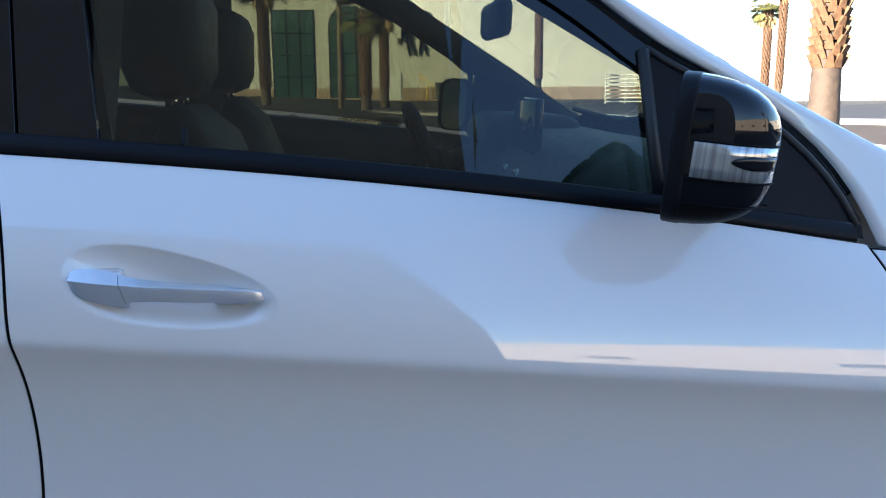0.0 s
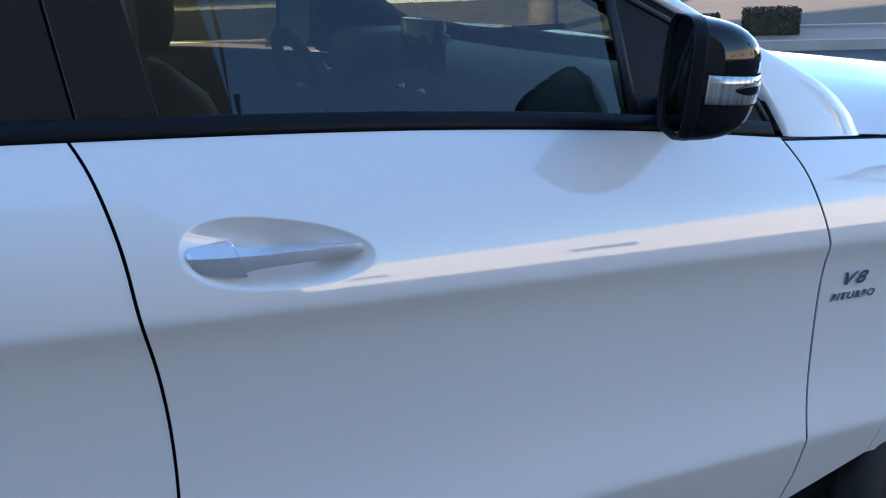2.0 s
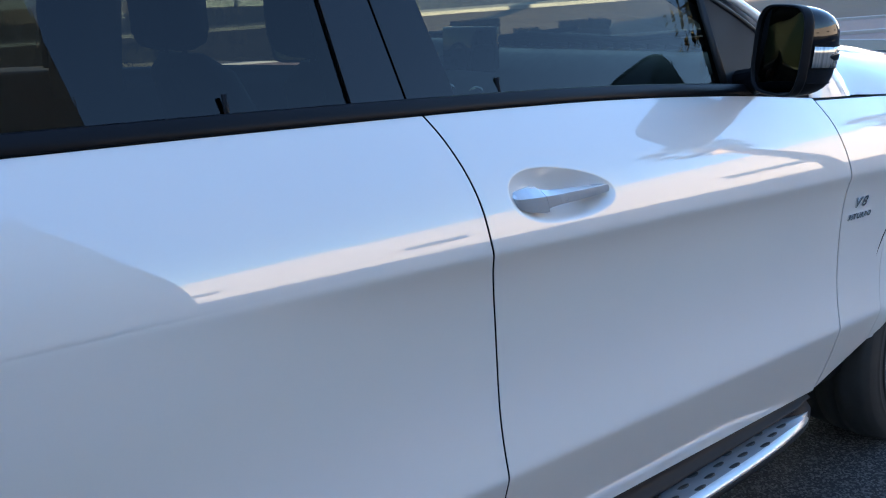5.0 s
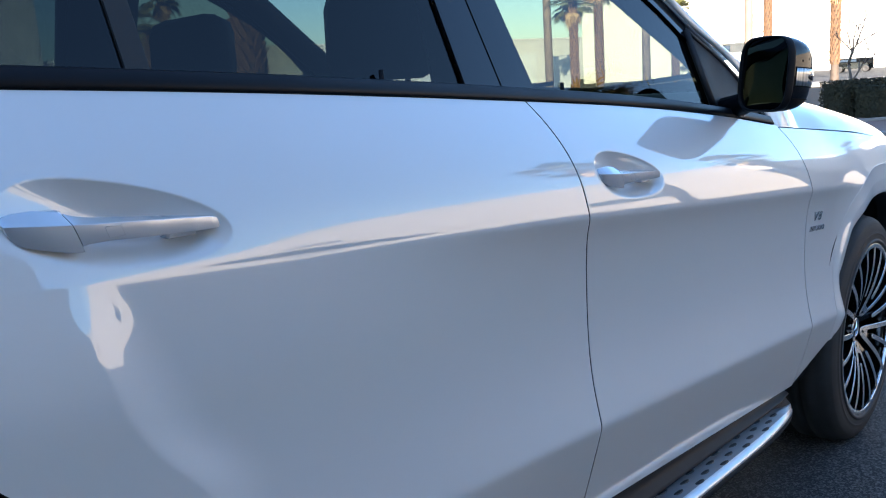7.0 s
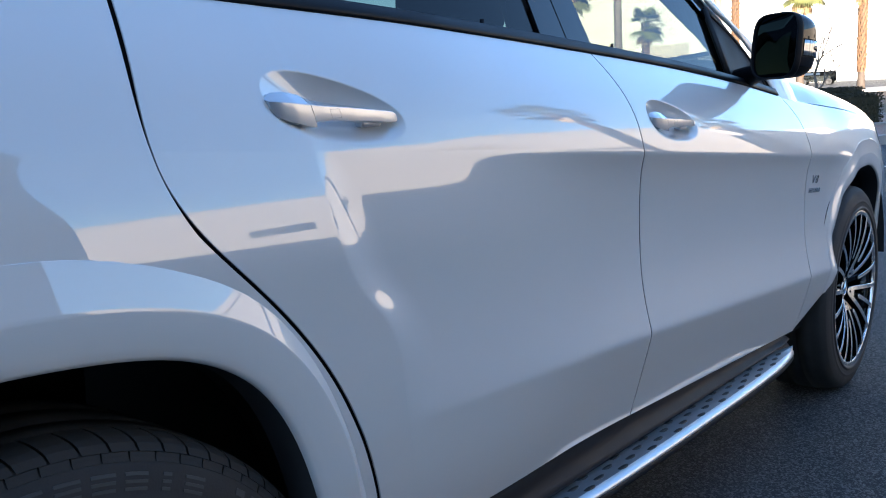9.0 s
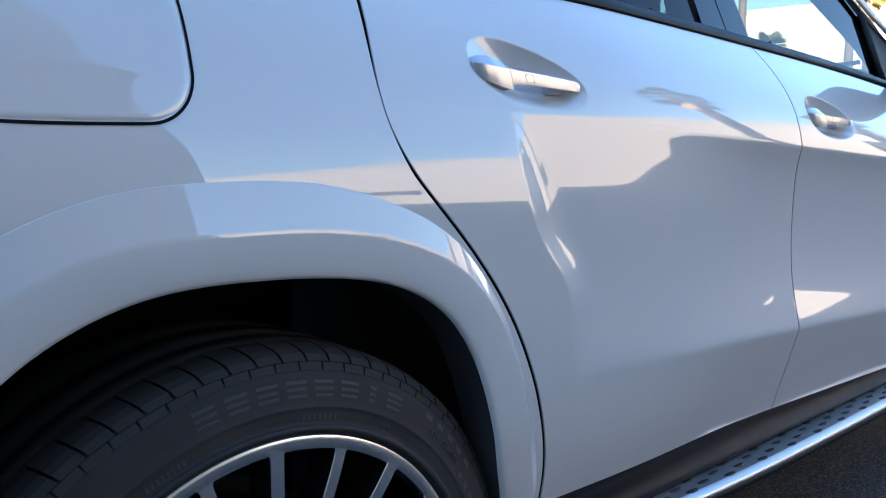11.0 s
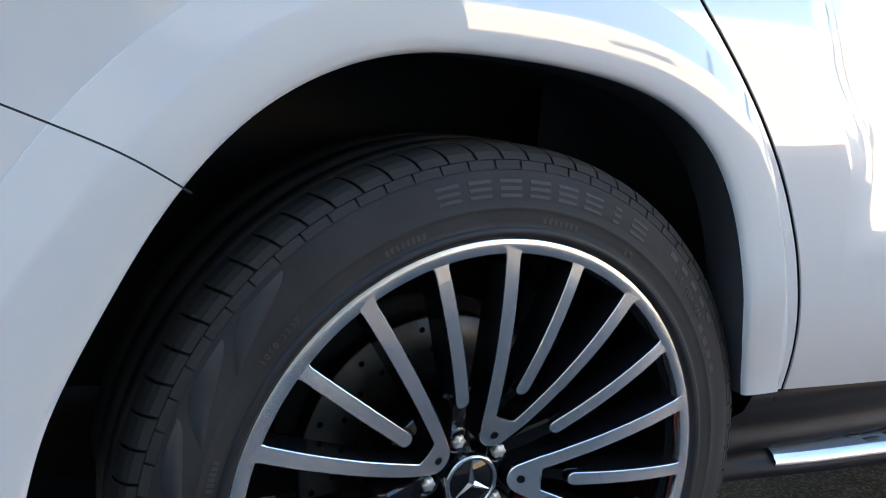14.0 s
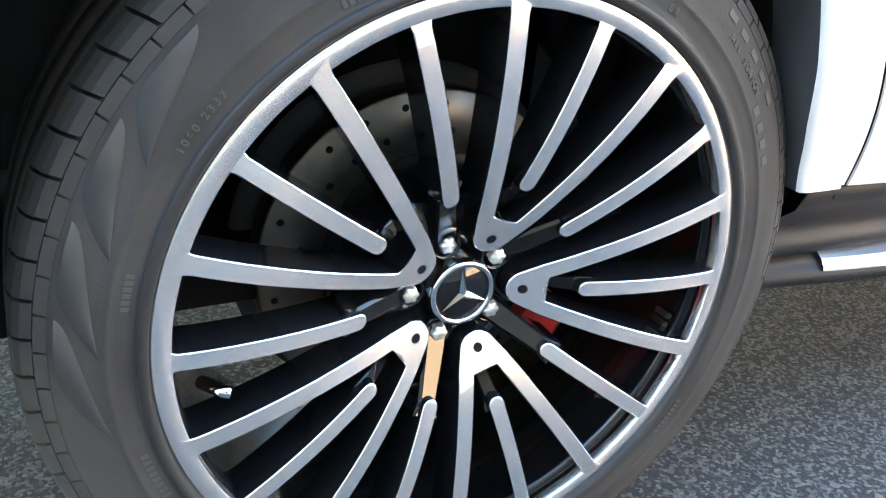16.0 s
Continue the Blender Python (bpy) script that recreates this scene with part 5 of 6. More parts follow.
tyre_words("ALL SEASON", 42.0, 0.3400, 0.0100)
tyre_words("LR", 61.4, 0.3145, 0.0095)
tyre_words("1060", 144.7, 0.3165, 0.0085)
tyre_words("2337", 139.2, 0.3165, 0.0085)
for a0, n, st_ in ((118, 8, 1.1), (84, 7, 1.3), (170, 6, 1.0), (205, 9, 1.2), (-30, 8, 1.1), (230, 5, 3.2)):
    for i in range(n):
        piece("lettering_bar", letter(radians(a0 - st_ * i), radians(st_ * 0.6), 0.3125, 0.3195 if st_ < 3 else 0.328, 0), w_rear)
for i in range(4):
    piece("lettering_bar", letter(radians(33 - 3.4 * i), radians(1.9), 0.332, 0.341, 0), w_rear)
# tapering smooth fields on the side wall
def swoosh(a, b, tip):
    rows = []
    for i, u in enumerate(np.linspace(0, 1, 16)):
        r = 0.3630 - 0.0305 * u
        lo_, hi_ = a + (tip - a) * u ** 1.9, b + (tip - b) * u ** 0.62
        y = float(np.interp(r, [0.330, 0.340, 0.352, 0.362], [YF - 0.0006, YF + 0.001, YF + 0.0035, YF + 0.0075]))
        for k, v in enumerate((0.0, 0.03, 0.5, 0.97, 1.0)):
            ang = radians(lo_ + (hi_ - lo_) * v)
            rows.append((r * math.cos(ang), y + (0.002 if k in (0, 4) else -0.0008), r * math.sin(ang)))
    return mesh_of("sidewall_field", rows, grid_faces(16, 5), M["tyre_field"])


for a0, b0, t0 in ((133.4, 142.2, 150.4), (146.5, 155.5, 163.3), (159.5, 166.8, 177.3), (172.0, 179.0, 190.0)):
    piece("sidewall_field", swoosh(a0, b0, t0), w_rear, "smooth tapering field on the side wall")
# valve
V, Fc = tube([(-0.252, YF + 0.035, -0.045), (-0.238, YF + 0.012, -0.042), (-0.232, YF + 0.006, -0.041)], [0.006, 0.0065, 0.0055], 10)
piece("tyre_valve", mesh_of("tyre_valve", V, Fc, M["chrome"]), w_rear, "metal valve stem")
# balance weights
for i in range(4):
    a = radians(-14 - 2.3 * i)
    piece("balance_weight", wedge("balance_weight", [(0.272, YF + 0.03), (0.266, YF + 0.032), (0.265, YF + 0.05), (0.270, YF + 0.052)], a, a + radians(1.2), 1, M["disc"]), w_rear)


def brake(cx, cz):
    d = piece("brake_disc", revolve("brake_disc", [(0.085, -0.822), (0.09, -0.830), (0.176, -0.830), (0.179, -0.827), (0.179, -0.802), (0.1, -0.80)], M["disc"], 96, cx, cz), car, "drilled steel brake disc")
    piece("disc_bell", revolve("disc_bell", [(0.0, -0.875), (0.088, -0.872), (0.094, -0.860), (0.095, -0.82)], M["liner"], 48, cx, cz), d)
    hole = revolve("drill_hole", [(0.0, -0.8308), (0.0035, -0.8308), (0.0038, -0.8300)], M["dark"], 10)
    for k in range(24):
        for j, r in enumerate((0.112, 0.136, 0.163)):
            a = radians(15 * k + 5 * j)
            piece("drill_hole", hole, d, "", pose(cx + r * math.cos(a), 0, cz + r * math.sin(a)))
    cal = piece("brake_caliper", wedge("brake_caliper", [(0.125, -0.82), (0.123, -0.858), (0.132, -0.868), (0.184, -0.868), (0.198, -0.858), (0.202, -0.80)], radians(-44), radians(-25), 8, M["red"]), car, "red brake caliper")
    cal.location = (cx, 0, cz)
    piece("dust_shield", revolve("dust_shield", [(0.05, -0.785), (0.190, -0.785), (0.195, -0.775)], M["liner"], 48, cx, cz), d)
    V, Fc = tube([(cx, -0.80, cz), (cx, -0.2, cz)], 0.05, 12)
    piece("axle", mesh_of("axle", V, Fc, M["dark"]), car)


brake(-0.0165, HUB)
brake(3.035, HUB)
for cx, nm in ((-0.04, "rear_wheel_liner"), (3.09, "front_wheel_liner")):
    prof = [(0.495, -0.940), (0.490, -0.60), (0.40, -0.58), (0.06, -0.58)]
    piece(nm, revolve(nm, prof, M["liner"], 64, cx, 0.405, radians(4), radians(176)), car, "black plastic wheel-arch liner")


# ---- ground ----
def ground_z(x, y):
    return -0.043 * np.clip(x, -5.5, 6.5)


gx = np.unique(np.r_[np.linspace(-300, -40, 14), np.linspace(-40, -6, 12), np.linspace(-5.5, 6.5, 13), np.linspace(7, 60, 20), np.linspace(60, 400, 14)])
gy = np.unique(np.r_[np.linspace(-300, -40, 12), np.linspace(-40, 40, 33), np.linspace(40, 400, 16)])
GX, GY = np.meshgrid(gx, gy, indexing="ij")
ground = tagged(new("ground", mesh_of("ground", np.stack([GX, GY, ground_z(GX, GY)], -1).reshape(-1, 3), grid_faces(len(gx), len(gy)), M["asphalt"])), "dark worn asphalt yard", "ground", kind="structure")
GZ = float(ground_z(7, 0))


def slab(name, outline, z0, z1, mat, label, cat, kind="structure"):
    bm = bmesh.new()
    lo = [bm.verts.new((x, y, z0)) for x, y in outline]
    hi = [bm.verts.new((x, y, z1)) for x, y in outline]
    n = len(lo)
    bm.faces.new(hi)
    for i in range(n):
        bm.faces.new((lo[i], lo[(i + 1) % n], hi[(i + 1) % n], hi[i]))
    bmesh.ops.recalc_face_normals(bm, faces=bm.faces)
    return tagged(new(name, bm_mesh(name, bm, mat)), label, cat, kind=kind)


def strip(p, q, w0, w1):
    """A band from p to q, from w0 to w1 to the left of that line."""
    p, q = Vector(p), Vector(q)
    n = Vector((-(q - p).y, (q - p).x)).normalized()
    return [p + n * w0, q + n * w0, q + n * w1, p + n * w1]


# the island with kerb and hedges beyond the yard, running along a slanting line, then the street
K0, K1 = (-26, 40.5), (40, -17.5)
slab("kerb", strip(K0, K1, 0.0, 0.16), GZ - 0.1, GZ + 0.15, M["concrete"], "pale concrete kerb of the planting strip", "kerb")
slab("planting_strip", strip(K0, K1, 0.16, 2.45), GZ - 0.1, GZ + 0.11, M["gravel"], "planting strip with reddish gravel", "planting strip")
slab("kerb", strip(K0, K1, 2.45, 2.62), GZ - 0.1, GZ + 0.15, M["concrete"], "pale concrete kerb of the planting strip", "kerb")
slab("planting_strip", [(13.3, 5.9), (13.75, 3.4), (14.6, 1.75), (22.5, -5.2), (24.0, -3.4)], GZ - 0.1, GZ + 0.105, M["gravel"], "wide end of the planting strip with reddish gravel", "planting strip")
slab("kerb", [(13.15, 5.95), (13.60, 3.35), (14.48, 1.62), (22.4, -5.32), (22.5, -5.2), (14.6, 1.75), (13.75, 3.4), (13.3, 5.9)], GZ - 0.1, GZ + 0.15, M["concrete"], "pale concrete kerb of the planting strip's wide end", "kerb")
slab("street", strip((-60, 70.5), (90, -61), 2.75, 17.2), GZ - 0.1, GZ + 0.008, M["road"], "tan sunlit street", "road")
slab("pavement", strip((-60, 70.5), (90, -61), 17.2, 19.2), GZ - 0.1, GZ + 0.13, M["concrete"], "pale concrete pavement across the street", "pavement")
for k in range(5):
    p = Vector((9.2 + 2.2 * k, 6.8 - 1.95 * k))
    slab("parking_line", [p, p + Vector((0.075, 0.08)), p + Vector((-3.2, -3.55)), p + Vector((-3.28, -3.62))], GZ - 0.05, GZ + 0.006, M["white_line"], "worn white parking line", "parking line")


# ---- buildings ----
def wall_with_parts(name, x0, x1, y0, y1, z0, z1, mat, label, cap=True, m=None):
    b = tagged(new(name), label, "building")
    if m is not None:
        b.matrix_world = m
    box("wall", x0, x1, y0, y1, z0, z1, mat, b, 0.03)
    if cap:
        box("parapet", x0 - 0.06, x1 + 0.06, y0 - 0.06, y1 + 0.06, z1 - 0.005, z1 + 0.22, mat, b, 0.03)
    return b


def window(parent, x0, x1, y, z0, z1, mull=1, arch=False, face=-1):
    """A framed window on a wall that faces face * y."""
    out = [(x0, z0), (x1, z0)]
    if arch:
        r = (x1 - x0) / 2
        out += arc((x0 + x1) / 2, z1 - r, r, 0, 180, 16)
    else:
        out += [(x1, z1), (x0, z1)]
    fr = prism("window_frame", [(x + (0.12 if x > (x0 + x1) / 2 else -0.12), z + (0.12 if z > z0 + 0.2 else 0)) for x, z in out], lambda a, b: y - 0.05, 0.10, M["dark_glass"], 0.01)
    f = piece("window", fr, parent)
    piece("pane", prism("pane", out, lambda a, b: y - 0.075, 0.03, M["green_glass"], 0.004), f)
    for i in range(1, mull + 1):
        xm = x0 + (x1 - x0) * i / (mull + 1)
        box("mullion", xm - 0.05, xm + 0.05, y - 0.11, y - 0.06, z0, z1 - (0.15 if arch else 0), M["dark_glass"], f)
    for k in range(1, 4):
        zm = z0 + (z1 - z0) * k / 4
        box("transom", x0, x1, y - 0.105, y - 0.06, zm - 0.04, zm + 0.04, M["dark_glass"], f)
    return f


G = GZ
# the white building across the street
YB = 66.0
hall = wall_with_parts("white_hall", -9, 30, YB, YB + 25, G - 0.3, 10.5, M["stucco"], "large white stucco hall across the street with tall green windows")
window(hall, -2.6, 0.45, YB, 0.0, 6.6, 2)
window(hall, 1.75, 4.75, YB, 0.0, 6.9, 2, True)
box("base_band", -9.0, 30.0, YB - 0.05, YB, G - 0.3, 0.75, M["brown"], hall)
dr = box("door", 6.3, 7.25, YB - 0.10, YB - 0.02, -0.2, 1.95, M["white_metal"], hall, 0.01)
box("door_knob", 7.08, 7.14, YB - 0.16, YB - 0.10, 0.8, 0.9, M["chrome"], dr)
V, Fc = tube([(7.05, YB - 0.12, 4.6), (7.15, YB - 0.12, 4.1), (7.35, YB - 0.12, 4.35), (7.5, YB - 0.12, 5.2), (7.9, YB - 0.12, 5.45), (8.5, YB - 0.12, 5.5), (9.1, YB - 0.12, 5.7), (9.5, YB - 0.12, 6.6)], [0.06, 0.07, 0.08, 0.22, 0.28, 0.27, 0.24, 0.12], 8)
sg = tagged(new("wall_figure", mesh_of("wall_figure", V, Fc, M["dark"])), "dark four-legged plain figure mounted on the white wall", "wall sign")
for xq, xe in ((7.75, 7.95), (8.05, 8.4), (8.85, 8.75), (9.05, 9.3)):
    V, Fc = tube([(xq, YB - 0.12, 5.3), (xq + 0.02, YB - 0.12, 4.3), (xe, YB - 0.12, 3.3), (xe + 0.12, YB - 0.12, 3.22)], [0.14, 0.10, 0.06, 0.05], 6)
    piece("leg", mesh_of("leg", V, Fc, M["dark"]), sg)
low = wall_with_parts("long_white_building", 30.5, 95, YB - 12, YB + 20, G - 0.3, 4.4, M["stucco"], "long low white building across the street")
for i in range(6):
    x = 36 + 8 * i
    box("bay_door", x, x + 3.5, YB - 12.08, YB - 11.98, -0.3, 3.0, M["white_metal"], low, 0.02)
east = wall_with_parts("pale_yard_building", 62, 90, -32, 37, G - 0.3, 7.6, M["stucco"], "pale low building at the street's end")
for i in range(6):
    y = -20 + 9 * i
    w = box("bay_door", 61.92, 62.02, y, y + 3.6, -0.3, 3.1, M["cream"], east, 0.02)

# the buildings behind the camera, which shade the yard
shade = wall_with_parts("shop_building", -60, 3.35, -24, -7.2, -0.4, 9.3, M["beige"], "beige stucco shop building that shades the yard")
for i in range(9):
    x = -34 + 4.1 * i
    f = piece("window", prism("window", [(x, 0.9), (x + 2.2, 0.9), (x + 2.2, 2.9), (x, 2.9)], lambda a, b: 7.13, 0.08, M["dark_glass"], 0.01), shade)
    f.matrix_local = Matrix.Diagonal((1, -1, 1, 1))
    box("awning", x - 0.2, x + 2.4, -7.2, -6.4, 3.05, 3.15, M["brown"], shade, 0.02)
far_m = pose(19, -27, 0, 0, 0, 64)
cream = wall_with_parts("cream_building", -26, 20, -12, 0, G - 0.3, 5.2, M["cream"], "cream stucco building lit by the low sun", True, far_m)
for i in range(4):
    x = -23 + 12.1 * i
    w = piece("window", prism("window", [(x, 1.4), (x + 2.6, 1.4), (x + 2.6, 2.1), (x, 2.1)], lambda a, b: -0.06, 0.08, M["dark_glass"], 0.01), cream)
    w.matrix_local = Matrix.Diagonal((1, -1, 1, 1))
east2 = wall_with_parts("cream_annexe", 40, 60, -30, -12, G - 0.3, 6.5, M["cream"], "cream annexe beyond the yard")
for i in range(3):
    w = box("window", 39.93, 40.05, -28 + 5.5 * i, -26 + 5.5 * i, 1.2, 3.0, M["dark_glass"], east2, 0.01)


# ---- palms, hedges, trees ----
def palm(x, y, h, r, crown, seed, skirt=True, fronds=34):
    rnd = random.Random(seed)
    p = tagged(new("palm_tree"), "tall fan palm with a rough brown trunk and sunlit crown", "palm tree", "palms along the street")
    p.location = (x, y, GZ)
    pts, rad = [], []
    lean = (rnd.uniform(-0.02, 0.02), rnd.uniform(-0.02, 0.02))
    for i in range(26):
        t = i / 25
        pts.append((lean[0] * h * t * t, lean[1] * h * t * t, h * t))
        rad.append(r * (1.25 - 0.35 * min(1, t * 4)) * (1 + 0.05 * rnd.uniform(-1, 1)) * (1 - 0.15 * t))
    V, Fc = tube(pts, rad, 12)
    piece("trunk", mesh_of("trunk", V, Fc, M["palm_trunk"]), p)
    if skirt:
        V, Fc = [], []
        z = h * 0.18
        k = 0
        while z < h:
            for j in range(9):
                a = 2 * math.pi * (j + 0.5 * (k % 2)) / 9 + rnd.uniform(-0.1, 0.1)
                ca, sa = math.cos(a), math.sin(a)
                rr, o = r * 1.0, len(V)
                w = r * 0.36
                top = r * rnd.uniform(0.35, 0.5)
                V += [(rr * ca - w * sa, rr * sa + w * ca, z), (rr * ca + w * sa, rr * sa - w * ca, z), ((rr + top) * ca + w * 0.4 * sa, (rr + top) * sa - w * 0.4 * ca, z + 0.24), ((rr + top) * ca - w * 0.4 * sa, (rr + top) * sa + w * 0.4 * ca, z + 0.24), (rr * 0.9 * ca, rr * 0.9 * sa, z + 0.30)]
                Fc += [(o, o + 1, o + 2, o + 3), (o + 3, o + 2, o + 4), (o, o + 3, o + 4), (o + 1, o + 4, o + 2)]
            z += 0.17
            k += 1
        piece("leaf_base", mesh_of("leaf_base", V, Fc, M["palm_boot"], False), p)
    for nm, cnt, lo_, hi_, mt, ln in (("crown", fronds, -25, 85, "frond", 1.0), ("dry_skirt", fronds // 3, -75, -35, "dry_frond", 0.8)):
        V, Fc = [], []
        for i in range(cnt):
            az, el = rnd.uniform(0, 360), radians(rnd.uniform(lo_, hi_))
            ca, sa = math.cos(radians(az)), math.sin(radians(az))
            L = crown * ln * rnd.uniform(0.75, 1.1)
            stem = [Vector((0, 0, h))]
            e = el
            for q in range(5):
                stem.append(stem[-1] + Vector((ca * math.cos(e), sa * math.cos(e), math.sin(e))) * L * 0.12)
                e -= 0.10
            o = len(V)
            sv, sf = tube(stem, 0.022, 4, 0.012)
            V += sv
            Fc += [tuple(o + t for t in f) for f in sf]
            tip, d = stem[-1], (stem[-1] - stem[-2]).normalized()
            sidev = Vector((-sa, ca, 0))
            upv = sidev.cross(d)
            for b in range(17):
                ang = radians(-80 + 160 * b / 16)
                dirv = (d * math.cos(ang) + sidev * math.sin(ang)).normalized()
                l2 = L * 0.55 * (0.75 + 0.25 * math.cos(ang)) * rnd.uniform(0.85, 1.1)
                wv = dirv.cross(upv).normalized() * 0.028 * crown
                m_, e_ = tip + dirv * l2 * 0.55 + upv * 0.02, tip + dirv * l2 + Vector((0, 0, -0.28 * l2))
                o = len(V)
                V += [tip, m_ - wv, e_, m_ + wv]
                Fc.append((o, o + 1, o + 2, o + 3))
        piece(nm, mesh_of(nm, V, Fc, M[mt], False), p)
    return p


palm(11.1, 13.35, 9.5, 0.27, 1.7, 1)
palm(21.0, 33.0, 5.8, 0.14, 1.2, 2)
palm(22.9, 37.8, 4.9, 0.17, 1.2, 3)
palm(27.0, 14.4, 4.3, 0.13, 1.0, 4)
palm(25.35, 14.4, 3.6, 0.12, 0.9, 5)
palm(38.1, 9.75, 4.4, 0.16, 1.25, 6)
palm(38.9, 7.5, 4.7, 0.15, 1.25, 7)
palm(37.4, 12.3, 5.5, 0.14, 1.1, 8)
palm(36.0, 15.9, 3.4, 0.14, 1.0, 9)
palm(4.7, 46, 5.4, 0.22, 1.6, 10)
palm(-1.7, 44, 6.5, 0.24, 1.6, 11)
palm(3.4, 40, 4.7, 0.24, 1.5, 12)
palm(14, 48, 8.5, 0.2, 1.5, 13)
# palms behind the camera, seen in the paint
palm(20.0, -9.5, 7.2, 0.2, 1.6, 16)
palm(31.0, -9.0, 6.5, 0.2, 1.6, 17)

for x, y, h in ((2.2, 42, 9), (27.9, 9.36, 9.0), (24.8, 15.1, 10.0), (26.5, 12.3, 9.0)):
    V, Fc = tube([(x, y, GZ - 0.1), (x + 0.03, y, h * 0.5), (x, y, h)], [0.15, 0.13, 0.10], 10)
    po = tagged(new("utility_pole", mesh_of("utility_pole", V, Fc, M["pole"])), "plain weathered brown utility pole by the street", "pole", "poles along the street")
    box("cross_arm", x - 0.9, x + 0.9, y - 0.06, y + 0.06, h - 0.6, h - 0.48, M["pole"], po, 0.01)


def hedge(x, y, lx, ly, h, rot, seed):
    rnd = random.Random(seed)
    b = tagged(new("hedge"), "clipped dark green box hedge in the gravel strip", "hedge", "hedges of the planting strip")
    b.matrix_world = pose(x, y, GZ + 0.10, 0, 0, rot)
    bm = bmesh.new()
    box_bm(bm, -lx / 2 + 0.05, lx / 2 - 0.05, -ly / 2 + 0.05, ly / 2 - 0.05, 0.0, h - 0.05, 0.05)
    piece("branch", bm_mesh("branch", bm, M["hedge"]), b)
    V, Fc = [], []
    for i in range(int(1900 * (lx * h + lx * ly + ly * h))):
        s = rnd.choice("xxyyz") if rnd.random() < 0.9 else "z"
        u, v, w = rnd.uniform(-0.5, 0.5), rnd.uniform(-0.5, 0.5), rnd.uniform(0, 1)
        j = rnd.uniform(-0.06, 0.012)
        if s == "x":
            c_, nrm = Vector((u * lx, math.copysign(ly / 2 + j, v), w * h)), Vector((0, math.copysign(1, v), 0))
        elif s == "y":
            c_, nrm = Vector((math.copysign(lx / 2 + j, u), v * ly, w * h)), Vector((math.copysign(1, u), 0, 0))
        else:
            c_, nrm = Vector((u * lx, v * ly, h + j)), Vector((0, 0, 1))
        nrm = (nrm + Vector((rnd.uniform(-1, 1), rnd.uniform(-1, 1), rnd.uniform(-0.6, 1)))).normalized()
        a = nrm.orthogonal().normalized()
        q = nrm.cross(a)
        sz = rnd.uniform(0.015, 0.032)
        o = len(V)
        V += [c_ - a * sz, c_ + q * sz * 0.6, c_ + a * sz, c_ - q * sz * 0.6]
        Fc.append((o, o + 1, o + 2, o + 3))
    piece("leaves", mesh_of("leaves", V, Fc, M["hedge"], False), b)


KD = math.degrees(math.atan2(K1[1] - K0[1], K1[0] - K0[0]))
kd = Vector((K1[0] - K0[0], K1[1] - K0[1])).normalized()
kn = Vector((-kd.y, kd.x))
k0 = Vector(K0)
for s_, ln, hh, sd in ((48.0, 0.88, 0.56, 1), (48.95, 0.45, 0.34, 2), (50.0, 0.85, 0.42, 3), (41.5, 1.3, 0.6, 5), (36.6, 1.2, 0.6, 6), (33.4, 1.3, 0.6, 7)):
    p = k0 + kd * s_ + kn * 1.6
    hedge(p.x, p.y, ln, 0.8, hh, KD, sd)


for hx, hy_, ln, hh, sd in ((18.5, 3.35, 1.25, 0.72, 8), (18.0, 2.75, 0.9, 0.62, 9), (21.5, 0.6, 1.4, 0.7, 10)):
    hedge(hx, hy_, ln, 0.8, hh, KD, sd)


def bare_tree(x, y, h, seed):
    rnd = random.Random(seed)
    t = tagged(new("bare_tree"), "small leafless tree with thin dark branches", "tree")
    t.location = (x, y, GZ + 0.1)
    trunk, twigs = [], []

    def grow(p, d, L, r, depth):
        pts, q = [p], p
        dd = d
        for i in range(4):
            dd = (dd + Vector((rnd.uniform(-0.18, 0.18), rnd.uniform(-0.18, 0.18), rnd.uniform(-0.05, 0.12)))).normalized()
            q = q + dd * L / 4
            pts.append(q)
        (trunk if depth == 0 else twigs).append(tube(pts, r, 6 if depth < 2 else 4, r * 0.6))
        if depth < 4:
            for i in range(3 if depth < 3 else 2):
                nd = (dd + Vector((rnd.uniform(-0.9, 0.9), rnd.uniform(-0.9, 0.9), rnd.uniform(-0.1, 0.5)))).normalized()
                grow(pts[rnd.choice((2, 3, 4))], nd, L * rnd.uniform(0.6, 0.85), r * 0.6, depth + 1)
    grow(Vector((0, 0, 0)), Vector((0.05, 0, 1)), h * 0.28, 0.05, 0)
    piece("trunk", tubes("trunk", trunk, M["bark"]), t)
    piece("branch", tubes("branch", twigs, M["bark"]), t)


bare_tree(23.7, 4.95, 3.4, 5)

# ---- far clutter ----
d = tagged(new("dumpster"), "dark green steel dumpster by the white wall", "dumpster")
d.location = (11.0, YB - 2.2, GZ)
bm = bmesh.new()
box_bm(bm, -1.2, 1.2, -0.7, 0.7, 0.15, 1.35, 0.05)
piece("bin", bm_mesh("bin", bm, M["dumpster"]), d)
box("lid", -1.22, 1.22, -0.72, 0.72, 1.35, 1.43, M["dark"], d, 0.02)
for k in range(4):
    box("rib", -1.1 + 0.7 * k, -1.0 + 0.7 * k, -0.78, -0.7, 0.2, 1.3, M["dumpster"], d)
for x in (9.0, 13.0):
    V, Fc = tube([(x, YB - 3.0, GZ), (x, YB - 3.0, GZ + 1.15)], 0.09, 10)
    tagged(new("bollard", mesh_of("bollard", V, Fc, M["yellow"])), "yellow steel bollard beside the dumpster", "bollard", "bollards")
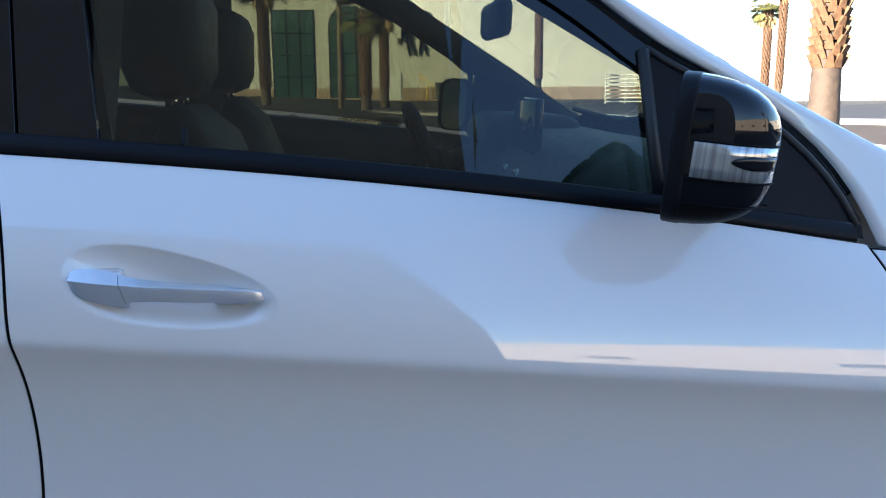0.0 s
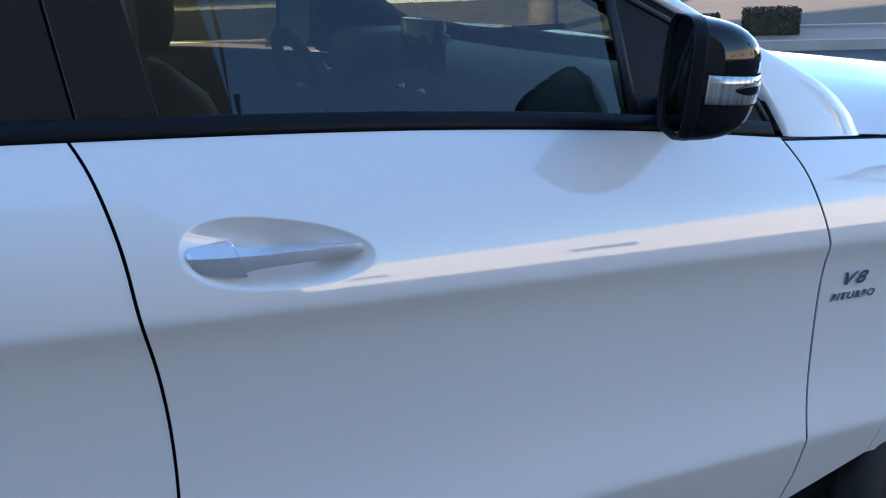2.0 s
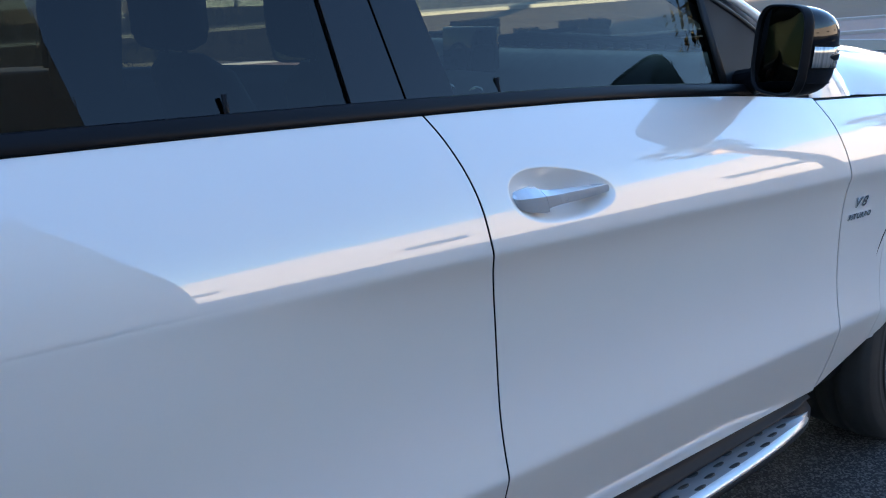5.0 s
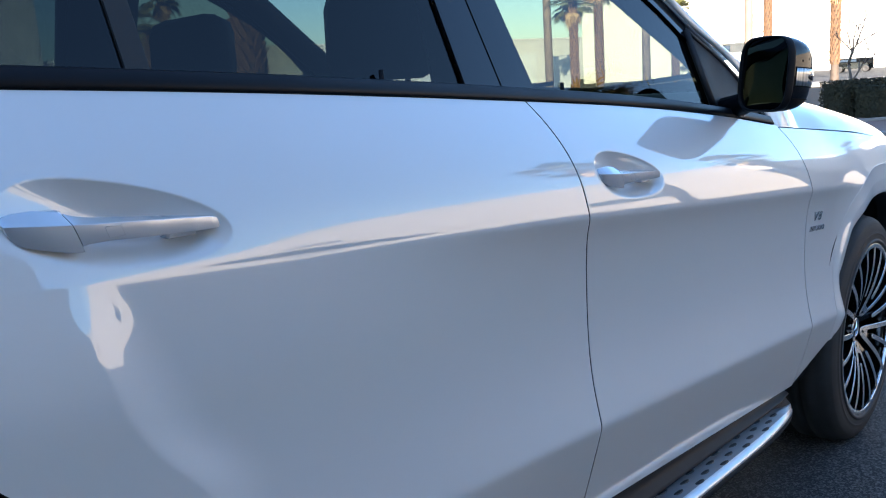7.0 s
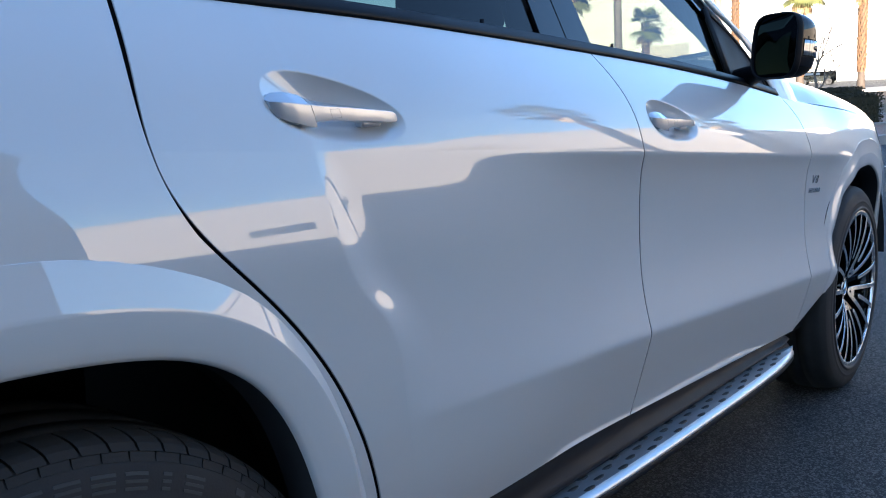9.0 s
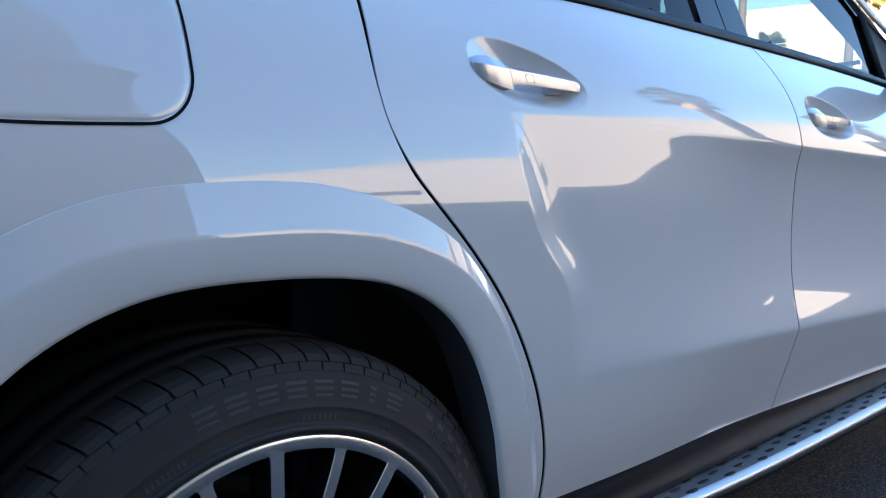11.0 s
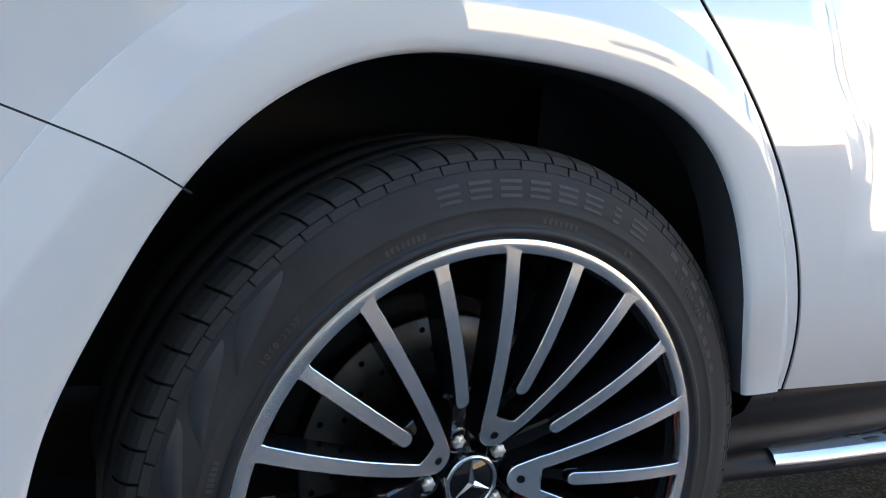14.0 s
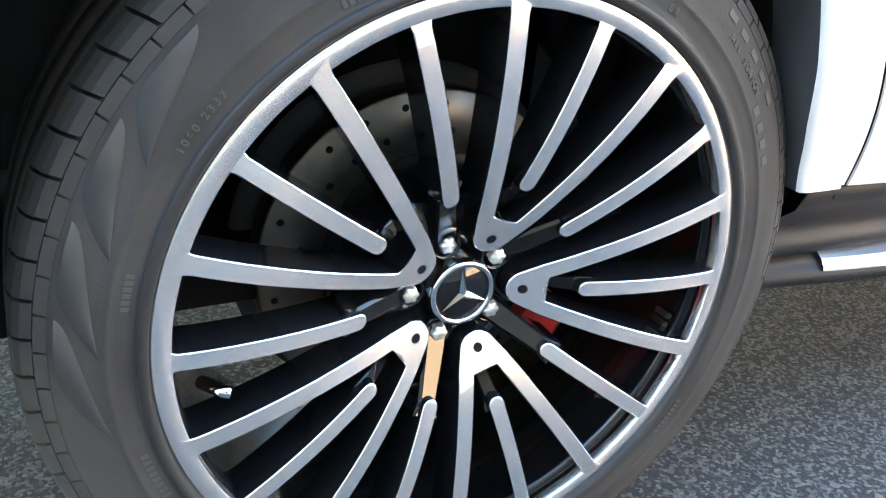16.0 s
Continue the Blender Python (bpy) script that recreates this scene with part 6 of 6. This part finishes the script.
for x in (15.4, 16.1):
    V, Fc = tube([(x, YB - 3.0, GZ), (x, YB - 3.0, GZ + 1.0)], 0.08, 10)
    tagged(new("bollard", mesh_of("bollard", V, Fc, M["dumpster"])), "dark steel bollard beside the wall", "bollard", "bollards")
V, Fc = tube([(8.4, YB - 2.6, 1.8), (10.6, YB - 2.6, GZ + 0.2)], 0.06, 6)
st = tagged(new("stair_rail", mesh_of("stair_rail", V, Fc, M["yellow"])), "yellow sloping stair rail at the white hall", "railing")
for t in (0.1, 0.5, 0.9):
    V, Fc = tube([(8.4 + 2.2 * t, YB - 2.6, 1.8 - 1.9 * t), (8.4 + 2.2 * t, YB - 2.6, GZ)], 0.04, 6)
    piece("post", mesh_of("post", V, Fc, M["yellow"]), st)
fn = tagged(new("white_fence"), "white slatted metal fence round a yard", "fence")
for k in range(8):
    V, Fc = tube([(19.5, 52, GZ + 0.15 + 0.24 * k), (24.2, 50, GZ + 0.15 + 0.24 * k)], 0.04, 6)
    piece("rail", mesh_of("rail", V, Fc, M["white_metal"]), fn)
for k in range(5):
    V, Fc = tube([(19.5 + 1.175 * k, 52 - 0.5 * k, GZ), (19.5 + 1.175 * k, 52 - 0.5 * k, GZ + 2.0)], 0.05, 6)
    piece("post", mesh_of("post", V, Fc, M["white_metal"]), fn)


def vehicle(x, y, rot, L, W, H, mat, label, cat, bed=False, k=1.0):
    v = tagged(new(cat.replace(" ", "_")), label, cat)
    v.matrix_world = pose(x, y, GZ, 0, 0, rot) @ Matrix.Scale(k, 4)
    if bed:
        side = [(-L / 2, 0.45), (L / 2, 0.45), (L / 2, 0.95), (L * 0.22, 1.05), (L * 0.10, H), (-L * 0.12, H), (-L * 0.16, 1.08), (-L / 2, 1.05)]
        glassz = [(L * 0.185, 1.12), (L * 0.085, H - 0.08), (-L * 0.10, H - 0.08), (-L * 0.13, 1.12)]
    else:
        side = [(-L / 2, 0.4), (L / 2, 0.4), (L / 2, 0.95), (L * 0.36, 1.15), (L * 0.26, H), (-L * 0.47, H), (-L / 2, H - 0.2)]
        glassz = [(L * 0.33, 1.2), (L * 0.25, H - 0.12), (-L * 0.1, H - 0.12), (-L * 0.1, 1.2)]
    piece("body", prism("body", side, lambda a, b: -W / 2 + 0.12 * max(0, b - 1.1), W, mat, 0.05), v)
    for s in (-1, 1):
        me = prism("side_window", glassz, lambda a, b: -W / 2 - 0.012 + 0.12 * max(0, b - 1.1), 0.03, M["dark_glass"], 0.01)
        w_ = piece("side_window", me, v)
        if s > 0:
            w_.matrix_local = Matrix.Diagonal((1, -1, 1, 1))
        for xw in (-L * 0.31, L * 0.31):
            ty = piece("wheel", revolve("wheel", [(0.0, -0.03), (0.2, -0.03), (0.22, -0.05), (0.34, -0.04), (0.37, 0.0), (0.37, 0.2)], M["tyre"], 20), v, "", pose(xw, s * (W / 2 - 0.02), 0.37) @ Matrix.Diagonal((1, -s, 1, 1)))
    for s in (-1, 1):
        box("tail_lamp", -L / 2 - 0.02, -L / 2 + 0.05, s * (W / 2 - 0.12) - 0.06, s * (W / 2 - 0.12) + 0.06, 0.75, 0.95, M["tail"], v, 0.01)
    return v


vehicle(31.0, 27.3, 72, 5.6, 1.9, 1.78, M["truck"], "dark pickup truck parked across the street", "pickup truck", True, 0.62)
vehicle(52, 20.5, 100, 5.6, 2.0, 2.2, M["white_metal"], "white panel van parked by the far building", "van")
vehicle(54, 13.5, 95, 4.6, 1.8, 1.6, M["truck"], "dark car parked by the far building", "parked car", k=0.5)
box("blue_crate", -0.6, 0.6, -0.4, 0.4, 0.0, 0.72, M["blue"], None, 0.05, "blue tarpaulin-covered crate by the far wall").matrix_world = pose(31.5, 29.6, GZ, 0, 0, 20)
tagged(bpy.data.objects["blue_crate"], category="crate")
sgn = tagged(new("yard_sign"), "red and white board sign by the street, unreadable", "sign")
sgn.matrix_world = pose(31, 18.6, GZ, 0, 0, 60)
box("board", -1.1, 1.1, -0.05, 0.05, 0.5, 2.0, M["white_metal"], sgn, 0.02)
for k in range(4):
    box("line_bar", -0.9, 0.9, -0.062, -0.052, 0.65 + 0.32 * k, 0.85 + 0.32 * k, M["red_sign"], sgn)
for xp in (-0.9, 0.9):
    box("post", xp - 0.05, xp + 0.05, -0.04, 0.04, 0, 0.55, M["white_metal"], sgn)
